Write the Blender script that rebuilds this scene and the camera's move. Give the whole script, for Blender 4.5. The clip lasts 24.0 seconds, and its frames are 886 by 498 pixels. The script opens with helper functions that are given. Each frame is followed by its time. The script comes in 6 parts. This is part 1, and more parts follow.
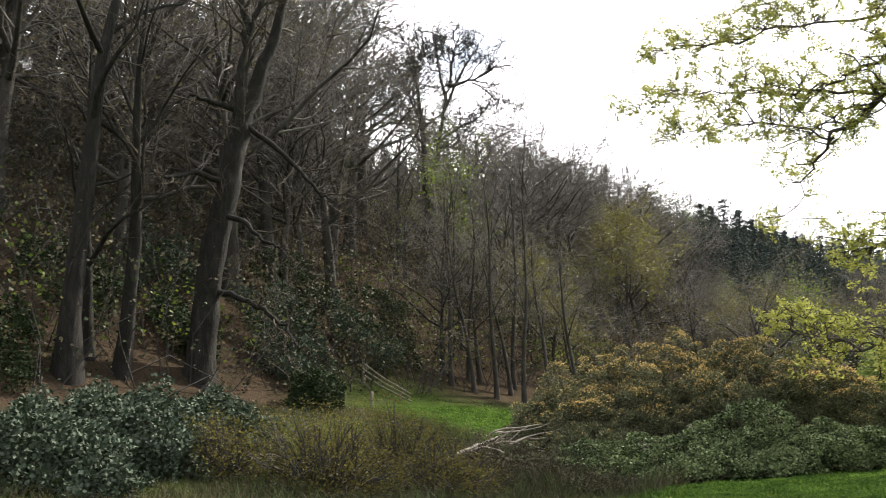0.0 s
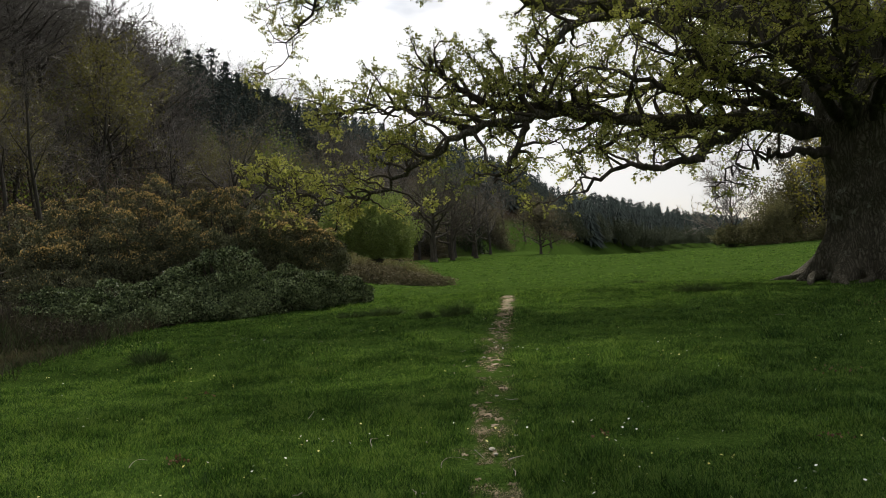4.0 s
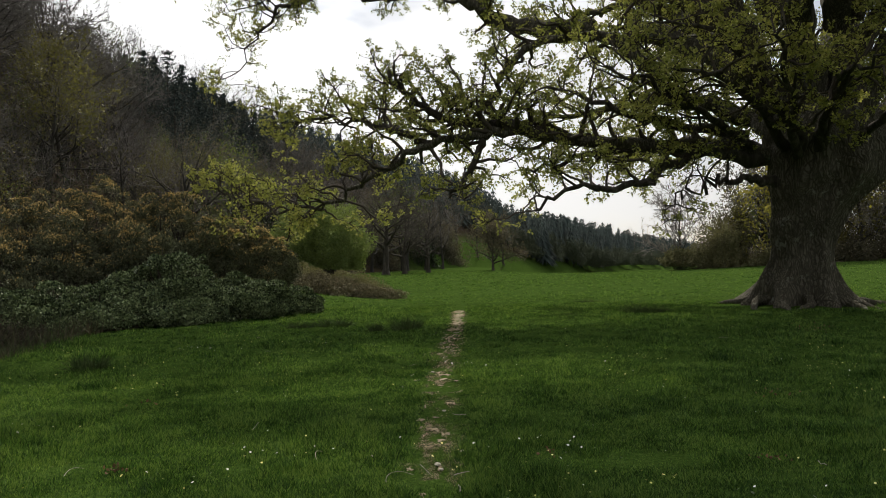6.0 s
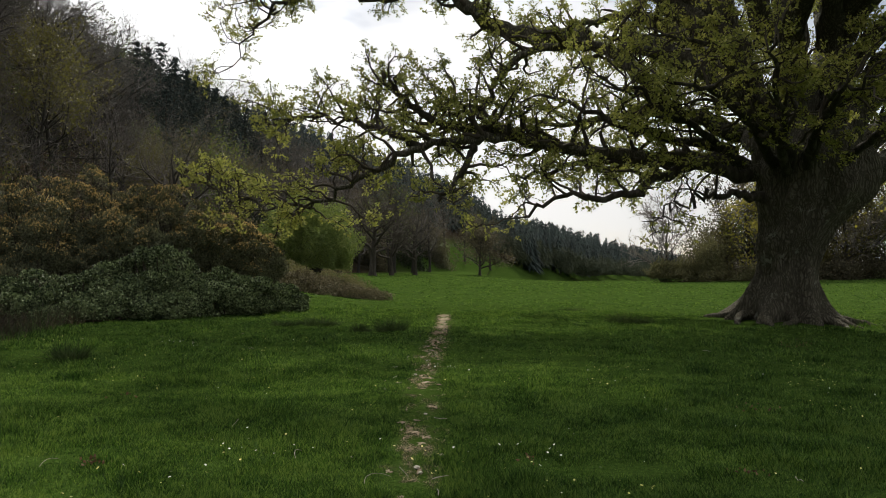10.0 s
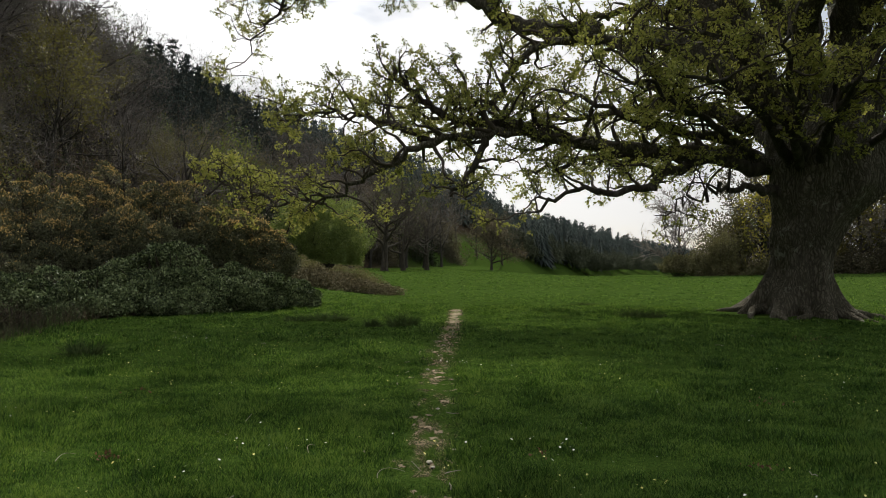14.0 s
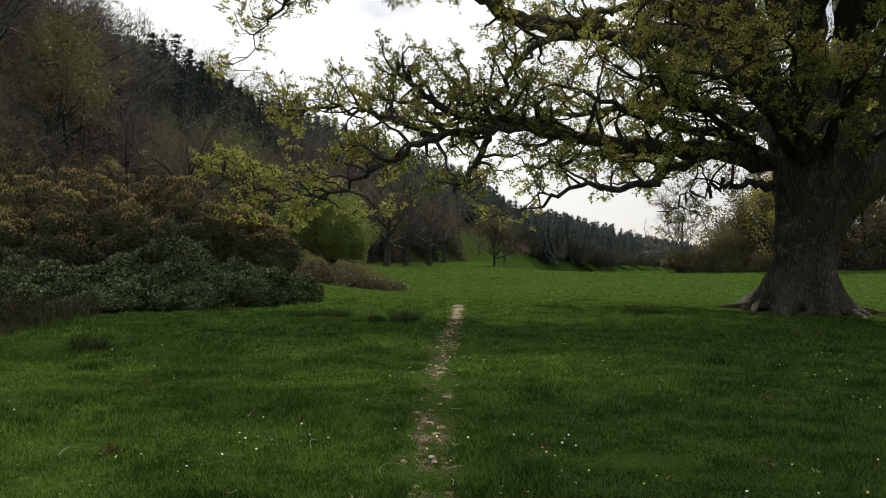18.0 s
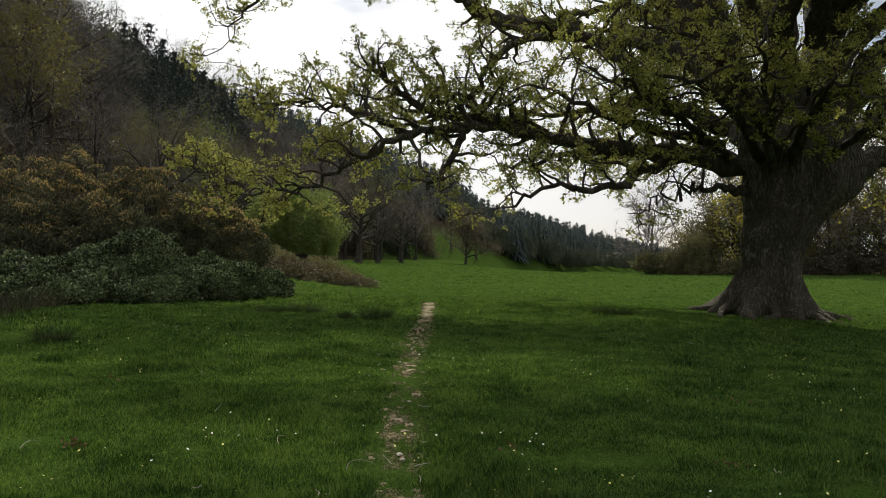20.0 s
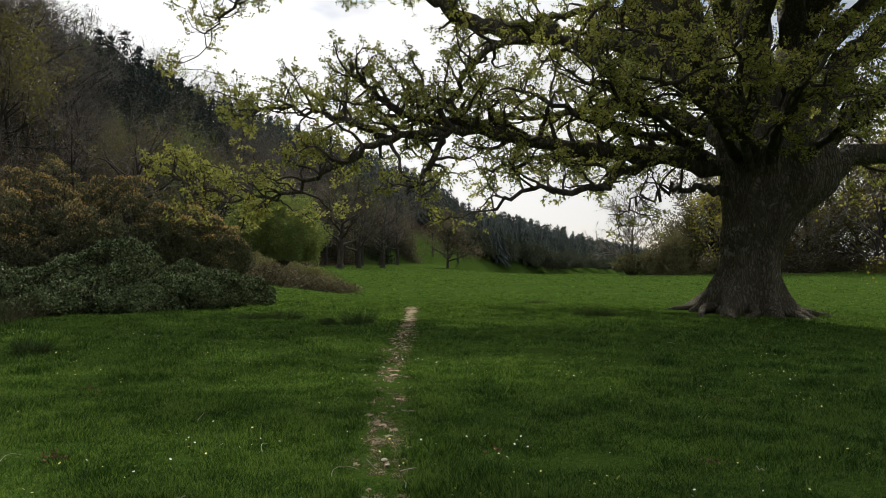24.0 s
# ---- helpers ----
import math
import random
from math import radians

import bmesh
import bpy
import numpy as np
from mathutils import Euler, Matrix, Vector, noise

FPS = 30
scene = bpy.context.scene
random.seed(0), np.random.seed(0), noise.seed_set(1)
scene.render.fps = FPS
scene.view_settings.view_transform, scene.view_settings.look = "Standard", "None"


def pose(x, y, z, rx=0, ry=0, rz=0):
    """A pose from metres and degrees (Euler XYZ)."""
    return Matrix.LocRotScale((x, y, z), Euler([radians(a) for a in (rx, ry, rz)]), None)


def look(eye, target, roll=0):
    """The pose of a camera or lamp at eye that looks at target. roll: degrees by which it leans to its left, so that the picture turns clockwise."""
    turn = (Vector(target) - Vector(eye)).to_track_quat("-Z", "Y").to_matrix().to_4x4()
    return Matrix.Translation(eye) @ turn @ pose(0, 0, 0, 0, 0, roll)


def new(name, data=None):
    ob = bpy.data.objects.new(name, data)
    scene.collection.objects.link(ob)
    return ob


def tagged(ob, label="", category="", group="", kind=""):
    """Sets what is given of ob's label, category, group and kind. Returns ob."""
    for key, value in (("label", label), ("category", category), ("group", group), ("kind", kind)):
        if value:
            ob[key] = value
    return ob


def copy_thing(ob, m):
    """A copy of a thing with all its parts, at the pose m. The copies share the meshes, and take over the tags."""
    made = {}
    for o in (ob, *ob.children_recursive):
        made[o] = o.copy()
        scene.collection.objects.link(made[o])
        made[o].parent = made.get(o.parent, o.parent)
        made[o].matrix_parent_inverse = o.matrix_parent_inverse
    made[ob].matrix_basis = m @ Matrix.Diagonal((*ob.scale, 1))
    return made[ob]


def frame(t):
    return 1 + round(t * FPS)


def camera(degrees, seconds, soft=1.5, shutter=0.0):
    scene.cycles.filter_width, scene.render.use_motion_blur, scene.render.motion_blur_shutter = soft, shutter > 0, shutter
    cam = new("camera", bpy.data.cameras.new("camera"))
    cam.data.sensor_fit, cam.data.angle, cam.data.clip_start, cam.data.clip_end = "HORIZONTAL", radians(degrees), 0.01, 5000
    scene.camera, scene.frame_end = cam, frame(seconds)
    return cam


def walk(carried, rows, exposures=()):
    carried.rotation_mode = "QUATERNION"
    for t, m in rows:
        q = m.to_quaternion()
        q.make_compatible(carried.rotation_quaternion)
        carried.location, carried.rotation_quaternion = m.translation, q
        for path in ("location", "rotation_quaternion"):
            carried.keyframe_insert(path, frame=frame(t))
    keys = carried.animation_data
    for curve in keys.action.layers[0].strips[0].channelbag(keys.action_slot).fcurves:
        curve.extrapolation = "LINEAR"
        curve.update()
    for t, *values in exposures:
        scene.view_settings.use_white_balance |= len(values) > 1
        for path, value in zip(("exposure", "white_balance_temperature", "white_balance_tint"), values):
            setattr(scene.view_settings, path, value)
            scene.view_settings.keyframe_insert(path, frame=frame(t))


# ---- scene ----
# ---------------------------------------------------------------- camera: held at eye height, turned on the spot
EYE = Vector((0.0, 0.0, 1.6))
cam = camera(56.93, 24.0, soft=0.9, shutter=0.12)


def aim(yaw, pitch, roll):
    a, e = radians(yaw), radians(pitch)
    way = Vector((math.sin(a) * math.cos(e), math.cos(a) * math.cos(e), math.sin(e)))
    return look(EYE, EYE + way * 10, -roll)


TURNS = [
    (0, -38.68, 12.34, 3.3), (0.5, -30.68, 12.31, 3.16), (1, -25.04, 11.45, 2.85), (1.5, -19.85, 10.97, 2.57),
    (2, -17.41, 10.55, 2.72), (2.5, -16.42, 9.45, 3.16), (3, -13.52, 4.92, 3.69), (3.5, -8.24, 0.44, 3.58),
    (4.3, -2.6, -0.35, 2.9), (5.5, -0.9, 0.2, 1.94), (6, -0.68, 0.57, 1.23), (6.5, -0.11, 0.64, 1.09),
    (7, 0, 0.44, 1.01), (7.5, -0.37, 0.71, 0.25), (8, -0.48, 0.92, -0.31), (8.5, -0.9, 0.41, -0.29),
    (9, -1.01, 0.21, -0.46), (9.5, -0.16, 0.66, -0.67), (10, 0.19, 0.8, -0.97), (10.5, 0.32, 0.84, -1.28),
    (12.5, 0.94, 0.61, -1.73), (13, 1.27, 0.25, -1.65), (13.5, 0.91, 0.19, -1.3), (14, -0.62, 0.44, -0.76),
    (14.5, -1.91, 0.31, -0.32), (15, -1.94, 0.16, -0.24), (15.5, -1.47, 0.18, -0.31), (16, -1.07, 0.42, -0.3),
    (16.5, -0.92, 0.47, -0.31), (17, -0.78, 0.26, -0.57), (17.5, -0.69, 0.14, -0.75), (18, -0.81, 0.12, -0.9),
    (18.5, -0.79, 0.2, -1.2), (20.5, 1.75, -0.02, -2.39), (21, 2, 0, -2.73), (21.5, 2.21, -0.03, -2.59),
    (22, 2.23, -0.02, -2.1), (22.5, 2.26, 0.14, -1.84), (23, 2.36, 0.41, -1.64), (23.5, 2.38, 0.42, -1.35),
    (24, 2.45, 0.33, -1.07),
]
walk(cam, [(t, aim(y, p, r)) for t, y, p, r in TURNS],
     exposures=[(0.0, 0.82), (0.2, 0.35), (0.4, -0.05), (0.8, -0.92), (1.5, -1.36), (2.4, -1.34), (2.8, -1.18), (3.5, -0.56), (5.5, -0.52), (8.0, -0.53), (24.0, -0.53)])

# ---------------------------------------------------------------- sky and sun
SUN_AZ, SUN_EL = 4.0, 43.0
world = bpy.data.worlds.new("sky")
scene.world = world
world.use_nodes = True
wt = world.node_tree
wt.nodes.clear()
wn, wl = wt.nodes, wt.links
w_out = wn.new("ShaderNodeOutputWorld")
w_bg = wn.new("ShaderNodeBackground")
w_bg.inputs["Strength"].default_value = 0.12
w_sky = wn.new("ShaderNodeTexSky")
w_sky.sky_type = "NISHITA"
w_sky.sun_disc = False
w_sky.sun_elevation = radians(SUN_EL)
w_sky.sun_rotation = radians(SUN_AZ)
w_co = wn.new("ShaderNodeTexCoord")
w_map = wn.new("ShaderNodeMapping")
w_map.inputs["Scale"].default_value = (1.0, 1.0, 2.6)
w_map.inputs["Location"].default_value = (0.35, 0.1, 0.0)
w_n1 = wn.new("ShaderNodeTexNoise")
w_n1.inputs["Scale"].default_value = 3.2
w_n1.inputs["Detail"].default_value = 7.0
w_n1.inputs["Roughness"].default_value = 0.52
w_r1 = wn.new("ShaderNodeValToRGB")
w_r1.color_ramp.elements[0].position, w_r1.color_ramp.elements[0].color = 0.36, (4.6, 5.0, 5.7, 1)
w_r1.color_ramp.elements[1].position, w_r1.color_ramp.elements[1].color = 0.47, (10.4, 10.3, 10.2, 1)
w_n2 = wn.new("ShaderNodeTexNoise")
w_n2.inputs["Scale"].default_value = 1.7
w_n2.inputs["Detail"].default_value = 6.0
w_r2 = wn.new("ShaderNodeValToRGB")
w_r2.color_ramp.elements[0].position, w_r2.color_ramp.elements[0].color = 0.28, (0.15, 0.15, 0.15, 1)
w_r2.color_ramp.elements[1].position, w_r2.color_ramp.elements[1].color = 0.48, (0.93, 0.93, 0.93, 1)
w_mix = wn.new("ShaderNodeMix")
w_mix.data_type = "RGBA"
wl.new(w_co.outputs["Generated"], w_map.inputs["Vector"])
wl.new(w_map.outputs["Vector"], w_n1.inputs["Vector"])
wl.new(w_map.outputs["Vector"], w_n2.inputs["Vector"])
wl.new(w_n1.outputs["Fac"], w_r1.inputs["Fac"])
wl.new(w_n2.outputs["Fac"], w_r2.inputs["Fac"])
wl.new(w_r2.outputs["Color"], w_mix.inputs["Factor"])
wl.new(w_sky.outputs["Color"], w_mix.inputs["A"])
wl.new(w_r1.outputs["Color"], w_mix.inputs["B"])
# the veil of cloud is thinnest and brightest over the wooded hill
w_dot = wn.new("ShaderNodeVectorMath")
w_dot.operation = "DOT_PRODUCT"
sa, se = radians(SUN_AZ), radians(SUN_EL)
sun_way = Vector((math.sin(sa) * math.cos(se), math.cos(sa) * math.cos(se), math.sin(se)))
va, ve = radians(-59.0), radians(32.0)
w_dot.inputs[1].default_value = (math.sin(va) * math.cos(ve), math.cos(va) * math.cos(ve), math.sin(ve))
w_rng = wn.new("ShaderNodeMapRange")
w_rng.inputs["From Min"].default_value, w_rng.inputs["From Max"].default_value = -1.0, 1.0
w_halo = wn.new("ShaderNodeValToRGB")
w_halo.color_ramp.elements.new(0.6)
w_halo.color_ramp.elements.new(0.8)
w_halo.color_ramp.elements.new(0.92)
for el, (pos, v) in zip(w_halo.color_ramp.elements, [(0.35, 0.62), (0.6, 0.95), (0.8, 1.3), (0.92, 2.1), (1.0, 2.6)]):
    el.position, el.color = pos, (v, v, v, 1)
w_glow = wn.new("ShaderNodeVectorMath")
w_glow.operation = "SCALE"
wl.new(w_co.outputs["Generated"], w_dot.inputs[0])
wl.new(w_dot.outputs["Value"], w_rng.inputs["Value"])
wl.new(w_mix.outputs["Result"], w_glow.inputs[0])
wl.new(w_rng.outputs["Result"], w_halo.inputs["Fac"])
wl.new(w_halo.outputs["Color"], w_glow.inputs["Scale"])
wl.new(w_glow.outputs["Vector"], w_bg.inputs["Color"])
wl.new(w_bg.outputs["Background"], w_out.inputs["Surface"])

sun_data = bpy.data.lights.new("sun", "SUN")
sun_data.energy, sun_data.angle, sun_data.color = 5.4, radians(2.0), (1.0, 0.93, 0.8)
sun = new("sun", sun_data)
sun.matrix_world = look(sun_way * 60, (0, 0, 0))

# ---------------------------------------------------------------- materials


def material(name, stops, scale=4.0, rough=0.85, bump=0.0, bump_scale=30.0, stretch=(1, 1, 1), island=0.0, translucent=0.0, glow=(0.3, 0.4, 0.05), spec=0.25, fine=9.0):
    """A surface whose colour runs over the stops by two sizes of noise, with random shifts from piece to piece and fine relief."""
    m = bpy.data.materials.new(name)
    m.use_nodes = True
    nt = m.node_tree
    n, l = nt.nodes, nt.links
    bsdf = n["Principled BSDF"]
    bsdf.inputs["Roughness"].default_value = rough
    bsdf.inputs["Specular IOR Level"].default_value = spec
    co = n.new("ShaderNodeTexCoord")
    mp = n.new("ShaderNodeMapping")
    mp.inputs["Scale"].default_value = stretch
    l.new(co.outputs["Object"], mp.inputs["Vector"])
    big = n.new("ShaderNodeTexNoise")
    big.inputs["Scale"].default_value, big.inputs["Detail"].default_value = scale, 6.0
    small = n.new("ShaderNodeTexNoise")
    small.inputs["Scale"].default_value, small.inputs["Detail"].default_value = scale * fine, 3.0
    l.new(mp.outputs["Vector"], big.inputs["Vector"])
    l.new(mp.outputs["Vector"], small.inputs["Vector"])
    add = n.new("ShaderNodeMath")
    add.operation = "MULTIPLY_ADD"
    add.inputs[1].default_value = 0.45
    l.new(small.outputs["Fac"], add.inputs[0])
    mul = n.new("ShaderNodeMath")
    mul.operation = "MULTIPLY_ADD"
    mul.inputs[1].default_value, mul.inputs[2].default_value = 0.9, -0.18
    l.new(big.outputs["Fac"], mul.inputs[0])
    l.new(mul.outputs[0], add.inputs[2])
    fac = add.outputs[0]
    if island:
        geo = n.new("ShaderNodeNewGeometry")
        sh = n.new("ShaderNodeMath")
        sh.operation = "MULTIPLY_ADD"
        sh.inputs[1].default_value = island
        l.new(geo.outputs["Random Per Island"], sh.inputs[0])
        off = n.new("ShaderNodeMath")
        off.operation = "SUBTRACT"
        off.inputs[1].default_value = island / 2
        l.new(fac, off.inputs[0])
        l.new(off.outputs[0], sh.inputs[2])
        fac = sh.outputs[0]
    ramp = n.new("ShaderNodeValToRGB")
    e = ramp.color_ramp.elements
    while len(e) < len(stops):
        e.new(0.5)
    for k, (p, c) in enumerate(stops):
        e[k].position, e[k].color = p, (*c, 1)
    l.new(fac, ramp.inputs["Fac"])
    l.new(ramp.outputs["Color"], bsdf.inputs["Base Color"])
    if bump:
        bn = n.new("ShaderNodeTexNoise")
        bn.inputs["Scale"].default_value, bn.inputs["Detail"].default_value = bump_scale, 5.0
        l.new(mp.outputs["Vector"], bn.inputs["Vector"])
        bp = n.new("ShaderNodeBump")
        bp.inputs["Strength"].default_value, bp.inputs["Distance"].default_value = 0.9, bump
        l.new(bn.outputs["Fac"], bp.inputs["Height"])
        l.new(bp.outputs["Normal"], bsdf.inputs["Normal"])
    if translucent:
        tr = n.new("ShaderNodeBsdfTranslucent")
        mc = n.new("ShaderNodeMix")
        mc.data_type, mc.blend_type = "RGBA", "MULTIPLY"
        mc.inputs["Factor"].default_value = 1.0
        mc.inputs["B"].default_value = (*glow, 1)
        l.new(ramp.outputs["Color"], mc.inputs["A"])
        l.new(mc.outputs["Result"], tr.inputs["Color"])
        mx = n.new("ShaderNodeMixShader")
        mx.inputs["Fac"].default_value = translucent
        l.new(bsdf.outputs["BSDF"], mx.inputs[1])
        l.new(tr.outputs["BSDF"], mx.inputs[2])
        l.new(mx.outputs["Shader"], n["Material Output"].inputs["Surface"])
    return m


def ground_material():
    """Meadow turf that gives way to rough dry grass and to leaf litter, by the weights on the sheet."""
    m = bpy.data.materials.new("turf")
    m.use_nodes = True
    n, l = m.node_tree.nodes, m.node_tree.links
    bsdf = n["Principled BSDF"]
    bsdf.inputs["Roughness"].default_value = 0.95
    bsdf.inputs["Specular IOR Level"].default_value = 0.0
    co = n.new("ShaderNodeTexCoord")

    def noisy(scale, detail, stops):
        t = n.new("ShaderNodeTexNoise")
        t.inputs["Scale"].default_value, t.inputs["Detail"].default_value = scale, detail
        l.new(co.outputs["Object"], t.inputs["Vector"])
        r = n.new("ShaderNodeValToRGB")
        e = r.color_ramp.elements
        while len(e) < len(stops):
            e.new(0.5)
        for k, (p, c) in enumerate(stops):
            e[k].position, e[k].color = p, (*c, 1)
        l.new(t.outputs["Fac"], r.inputs["Fac"])
        return r.outputs["Color"]

    def mixed(a, b, fac=None, value=0.5, how="MIX"):
        x = n.new("ShaderNodeMix")
        x.data_type, x.blend_type = "RGBA", how
        x.inputs["Factor"].default_value = value
        l.new(a, x.inputs["A"])
        l.new(b, x.inputs["B"])
        if fac:
            l.new(fac, x.inputs["Factor"])
        return x.outputs["Result"]

    turf = mixed(noisy(0.35, 5, [(0.3, (0.046, 0.08, 0.013)), (0.7, (0.072, 0.118, 0.02))]),
                 noisy(5.0, 6, [(0.3, (0.016, 0.034, 0.008)), (0.55, (0.033, 0.064, 0.012)), (0.75, (0.062, 0.088, 0.023))]))
    turf = mixed(turf, noisy(42.0, 5, [(0.35, (0.009, 0.021, 0.005)), (0.5, (0.036, 0.072, 0.013)), (0.68, (0.08, 0.115, 0.03))]))
    rough = mixed(noisy(1.2, 6, [(0.35, (0.025, 0.024, 0.013)), (0.65, (0.06, 0.052, 0.028))]),
                  noisy(9.0, 5, [(0.35, (0.018, 0.026, 0.009)), (0.65, (0.055, 0.05, 0.025))]))
    litter = mixed(noisy(0.8, 6, [(0.35, (0.03, 0.025, 0.019)), (0.65, (0.07, 0.05, 0.036))]),
                   noisy(14.0, 5, [(0.35, (0.022, 0.022, 0.015)), (0.65, (0.08, 0.056, 0.038))]))
    at1 = n.new("ShaderNodeAttribute")
    at1.attribute_name = "rough"
    at2 = n.new("ShaderNodeAttribute")
    at2.attribute_name = "litter"
    col = mixed(mixed(turf, rough, at1.outputs["Fac"]), litter, at2.outputs["Fac"])
    l.new(col, bsdf.inputs["Base Color"])
    bn = n.new("ShaderNodeTexNoise")
    bn.inputs["Scale"].default_value, bn.inputs["Detail"].default_value = 12.0, 7.0
    l.new(co.outputs["Object"], bn.inputs["Vector"])
    bp = n.new("ShaderNodeBump")
    bp.inputs["Strength"].default_value, bp.inputs["Distance"].default_value = 0.9, 0.1
    l.new(bn.outputs["Fac"], bp.inputs["Height"])
    l.new(bp.outputs["Normal"], bsdf.inputs["Normal"])
    return m


def trunk_bark():
    """Old oak bark: upright ridges parted by dark fissures, with moss low down and pale scabs of lichen."""
    m = bpy.data.materials.new("fissured_oak_bark")
    m.use_nodes = True
    n, l = m.node_tree.nodes, m.node_tree.links
    bsdf = n["Principled BSDF"]
    bsdf.inputs["Roughness"].default_value, bsdf.inputs["Specular IOR Level"].default_value = 0.95, 0.1
    co = n.new("ShaderNodeTexCoord")
    warp = n.new("ShaderNodeTexNoise")
    warp.inputs["Scale"].default_value, warp.inputs["Detail"].default_value = 2.2, 4.0
    l.new(co.outputs["Object"], warp.inputs["Vector"])
    bend = n.new("ShaderNodeVectorMath")
    bend.operation = "MULTIPLY_ADD"
    bend.inputs[1].default_value = (0.35, 0.35, 0.35)
    l.new(warp.outputs["Color"], bend.inputs[0])
    l.new(co.outputs["Object"], bend.inputs[2])
    mp = n.new("ShaderNodeMapping")
    mp.inputs["Scale"].default_value = (15.0, 15.0, 1.7)
    l.new(bend.outputs["Vector"], mp.inputs["Vector"])
    crack = n.new("ShaderNodeTexVoronoi")
    crack.feature = "DISTANCE_TO_EDGE"
    crack.inputs["Scale"].default_value = 1.0
    l.new(mp.outputs["Vector"], crack.inputs["Vector"])
    rg = n.new("ShaderNodeMapRange")
    rg.inputs["From Min"].default_value, rg.inputs["From Max"].default_value = 0.02, 0.3
    l.new(crack.outputs["Distance"], rg.inputs["Value"])
    grain = n.new("ShaderNodeTexNoise")
    grain.inputs["Scale"].default_value, grain.inputs["Detail"].default_value, grain.inputs["Roughness"].default_value = 7.0, 8.0, 0.7
    l.new(co.outputs["Object"], grain.inputs["Vector"])
    hgt = n.new("ShaderNodeMath")
    hgt.operation = "MULTIPLY_ADD"
    hgt.inputs[1].default_value = 0.8
    l.new(grain.outputs["Fac"], hgt.inputs[0])
    l.new(rg.outputs["Result"], hgt.inputs[2])
    tone = n.new("ShaderNodeValToRGB")
    e = tone.color_ramp.elements
    e.new(0.5)
    for k, (p, c) in enumerate([(0.2, (0.05, 0.046, 0.034)), (0.6, (0.088, 0.081, 0.06)), (1.0, (0.14, 0.13, 0.1))]):
        e[k].position, e[k].color = p, (*c, 1)
    sc_ = n.new("ShaderNodeMath")
    sc_.operation = "MULTIPLY"
    sc_.inputs[1].default_value = 0.72
    l.new(hgt.outputs[0], sc_.inputs[0])
    l.new(sc_.outputs[0], tone.inputs["Fac"])
    scab = n.new("ShaderNodeTexNoise")
    scab.inputs["Scale"].default_value, scab.inputs["Detail"].default_value, scab.inputs["Roughness"].default_value = 3.1, 7.0, 0.68
    l.new(co.outputs["Object"], scab.inputs["Vector"])
    sr = n.new("ShaderNodeMapRange")
    sr.inputs["From Min"].default_value, sr.inputs["From Max"].default_value = 0.6, 0.66
    l.new(scab.outputs["Fac"], sr.inputs["Value"])
    mx = n.new("ShaderNodeMix")
    mx.data_type = "RGBA"
    mx.inputs["B"].default_value = (0.2, 0.205, 0.165, 1)
    l.new(sr.outputs["Result"], mx.inputs["Factor"])
    l.new(tone.outputs["Color"], mx.inputs["A"])
    l.new(mx.outputs["Result"], bsdf.inputs["Base Color"])
    bp = n.new("ShaderNodeBump")
    bp.inputs["Strength"].default_value, bp.inputs["Distance"].default_value = 0.9, 0.03
    l.new(hgt.outputs[0], bp.inputs["Height"])
    l.new(bp.outputs["Normal"], bsdf.inputs["Normal"])
    return m


TRUNK_BARK = trunk_bark()
TURF = ground_material()
BARK = material("oak_bark", [(0.25, (0.026, 0.022, 0.018)), (0.5, (0.055, 0.048, 0.038)), (0.74, (0.12, 0.107, 0.09))], 2.2, 0.95, 0.05, 9.0, (3.0, 3.0, 0.7))
# BROWN_TWIG darkened: the near wood's shade is put into the colour
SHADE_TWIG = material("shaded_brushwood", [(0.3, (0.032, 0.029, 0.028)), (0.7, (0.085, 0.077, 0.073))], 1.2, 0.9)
TWIG = material("dark_twig", [(0.3, (0.04, 0.032, 0.025)), (0.7, (0.1, 0.085, 0.065))], 3.0, 0.9)
# oak_bark at under half its tone, shade painted into the wood-edge trunks
SHADE_BARK = material("shaded_wood_bark", [(0.25, (0.012, 0.011, 0.01)), (0.5, (0.022, 0.02, 0.018)), (0.74, (0.046, 0.042, 0.037))], 2.2, 0.95, 0.05, 9.0, (3.0, 3.0, 0.7))
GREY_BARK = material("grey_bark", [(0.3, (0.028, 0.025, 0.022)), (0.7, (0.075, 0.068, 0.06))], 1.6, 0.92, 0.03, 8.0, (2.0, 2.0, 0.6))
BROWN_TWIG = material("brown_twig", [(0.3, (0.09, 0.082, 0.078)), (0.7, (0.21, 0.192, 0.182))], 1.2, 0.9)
PALE_TWIG = material("pale_twig", [(0.3, (0.14, 0.12, 0.1)), (0.7, (0.3, 0.27, 0.24))], 1.2, 0.9)
OAK_LEAF = material("young_oak_leaf", [(0.2, (0.18, 0.192, 0.058)), (0.5, (0.305, 0.308, 0.092)), (0.8, (0.43, 0.41, 0.13))], 0.5, 0.6, island=0.5, translucent=0.42, glow=(1.3, 1.38, 1.0), spec=0.15)
SPRING_LEAF = material("spring_leaf", [(0.2, (0.06, 0.1, 0.02)), (0.8, (0.16, 0.19, 0.045))], 0.4, 0.6, island=0.5, translucent=0.35, glow=(1.5, 1.5, 1.0))
LIME_LEAF = material("bright_willow_leaf", [(0.2, (0.1, 0.138, 0.042)), (0.8, (0.21, 0.255, 0.088))], 0.5, 0.6, island=0.5, translucent=0.35, glow=(1.5, 1.5, 1.0))
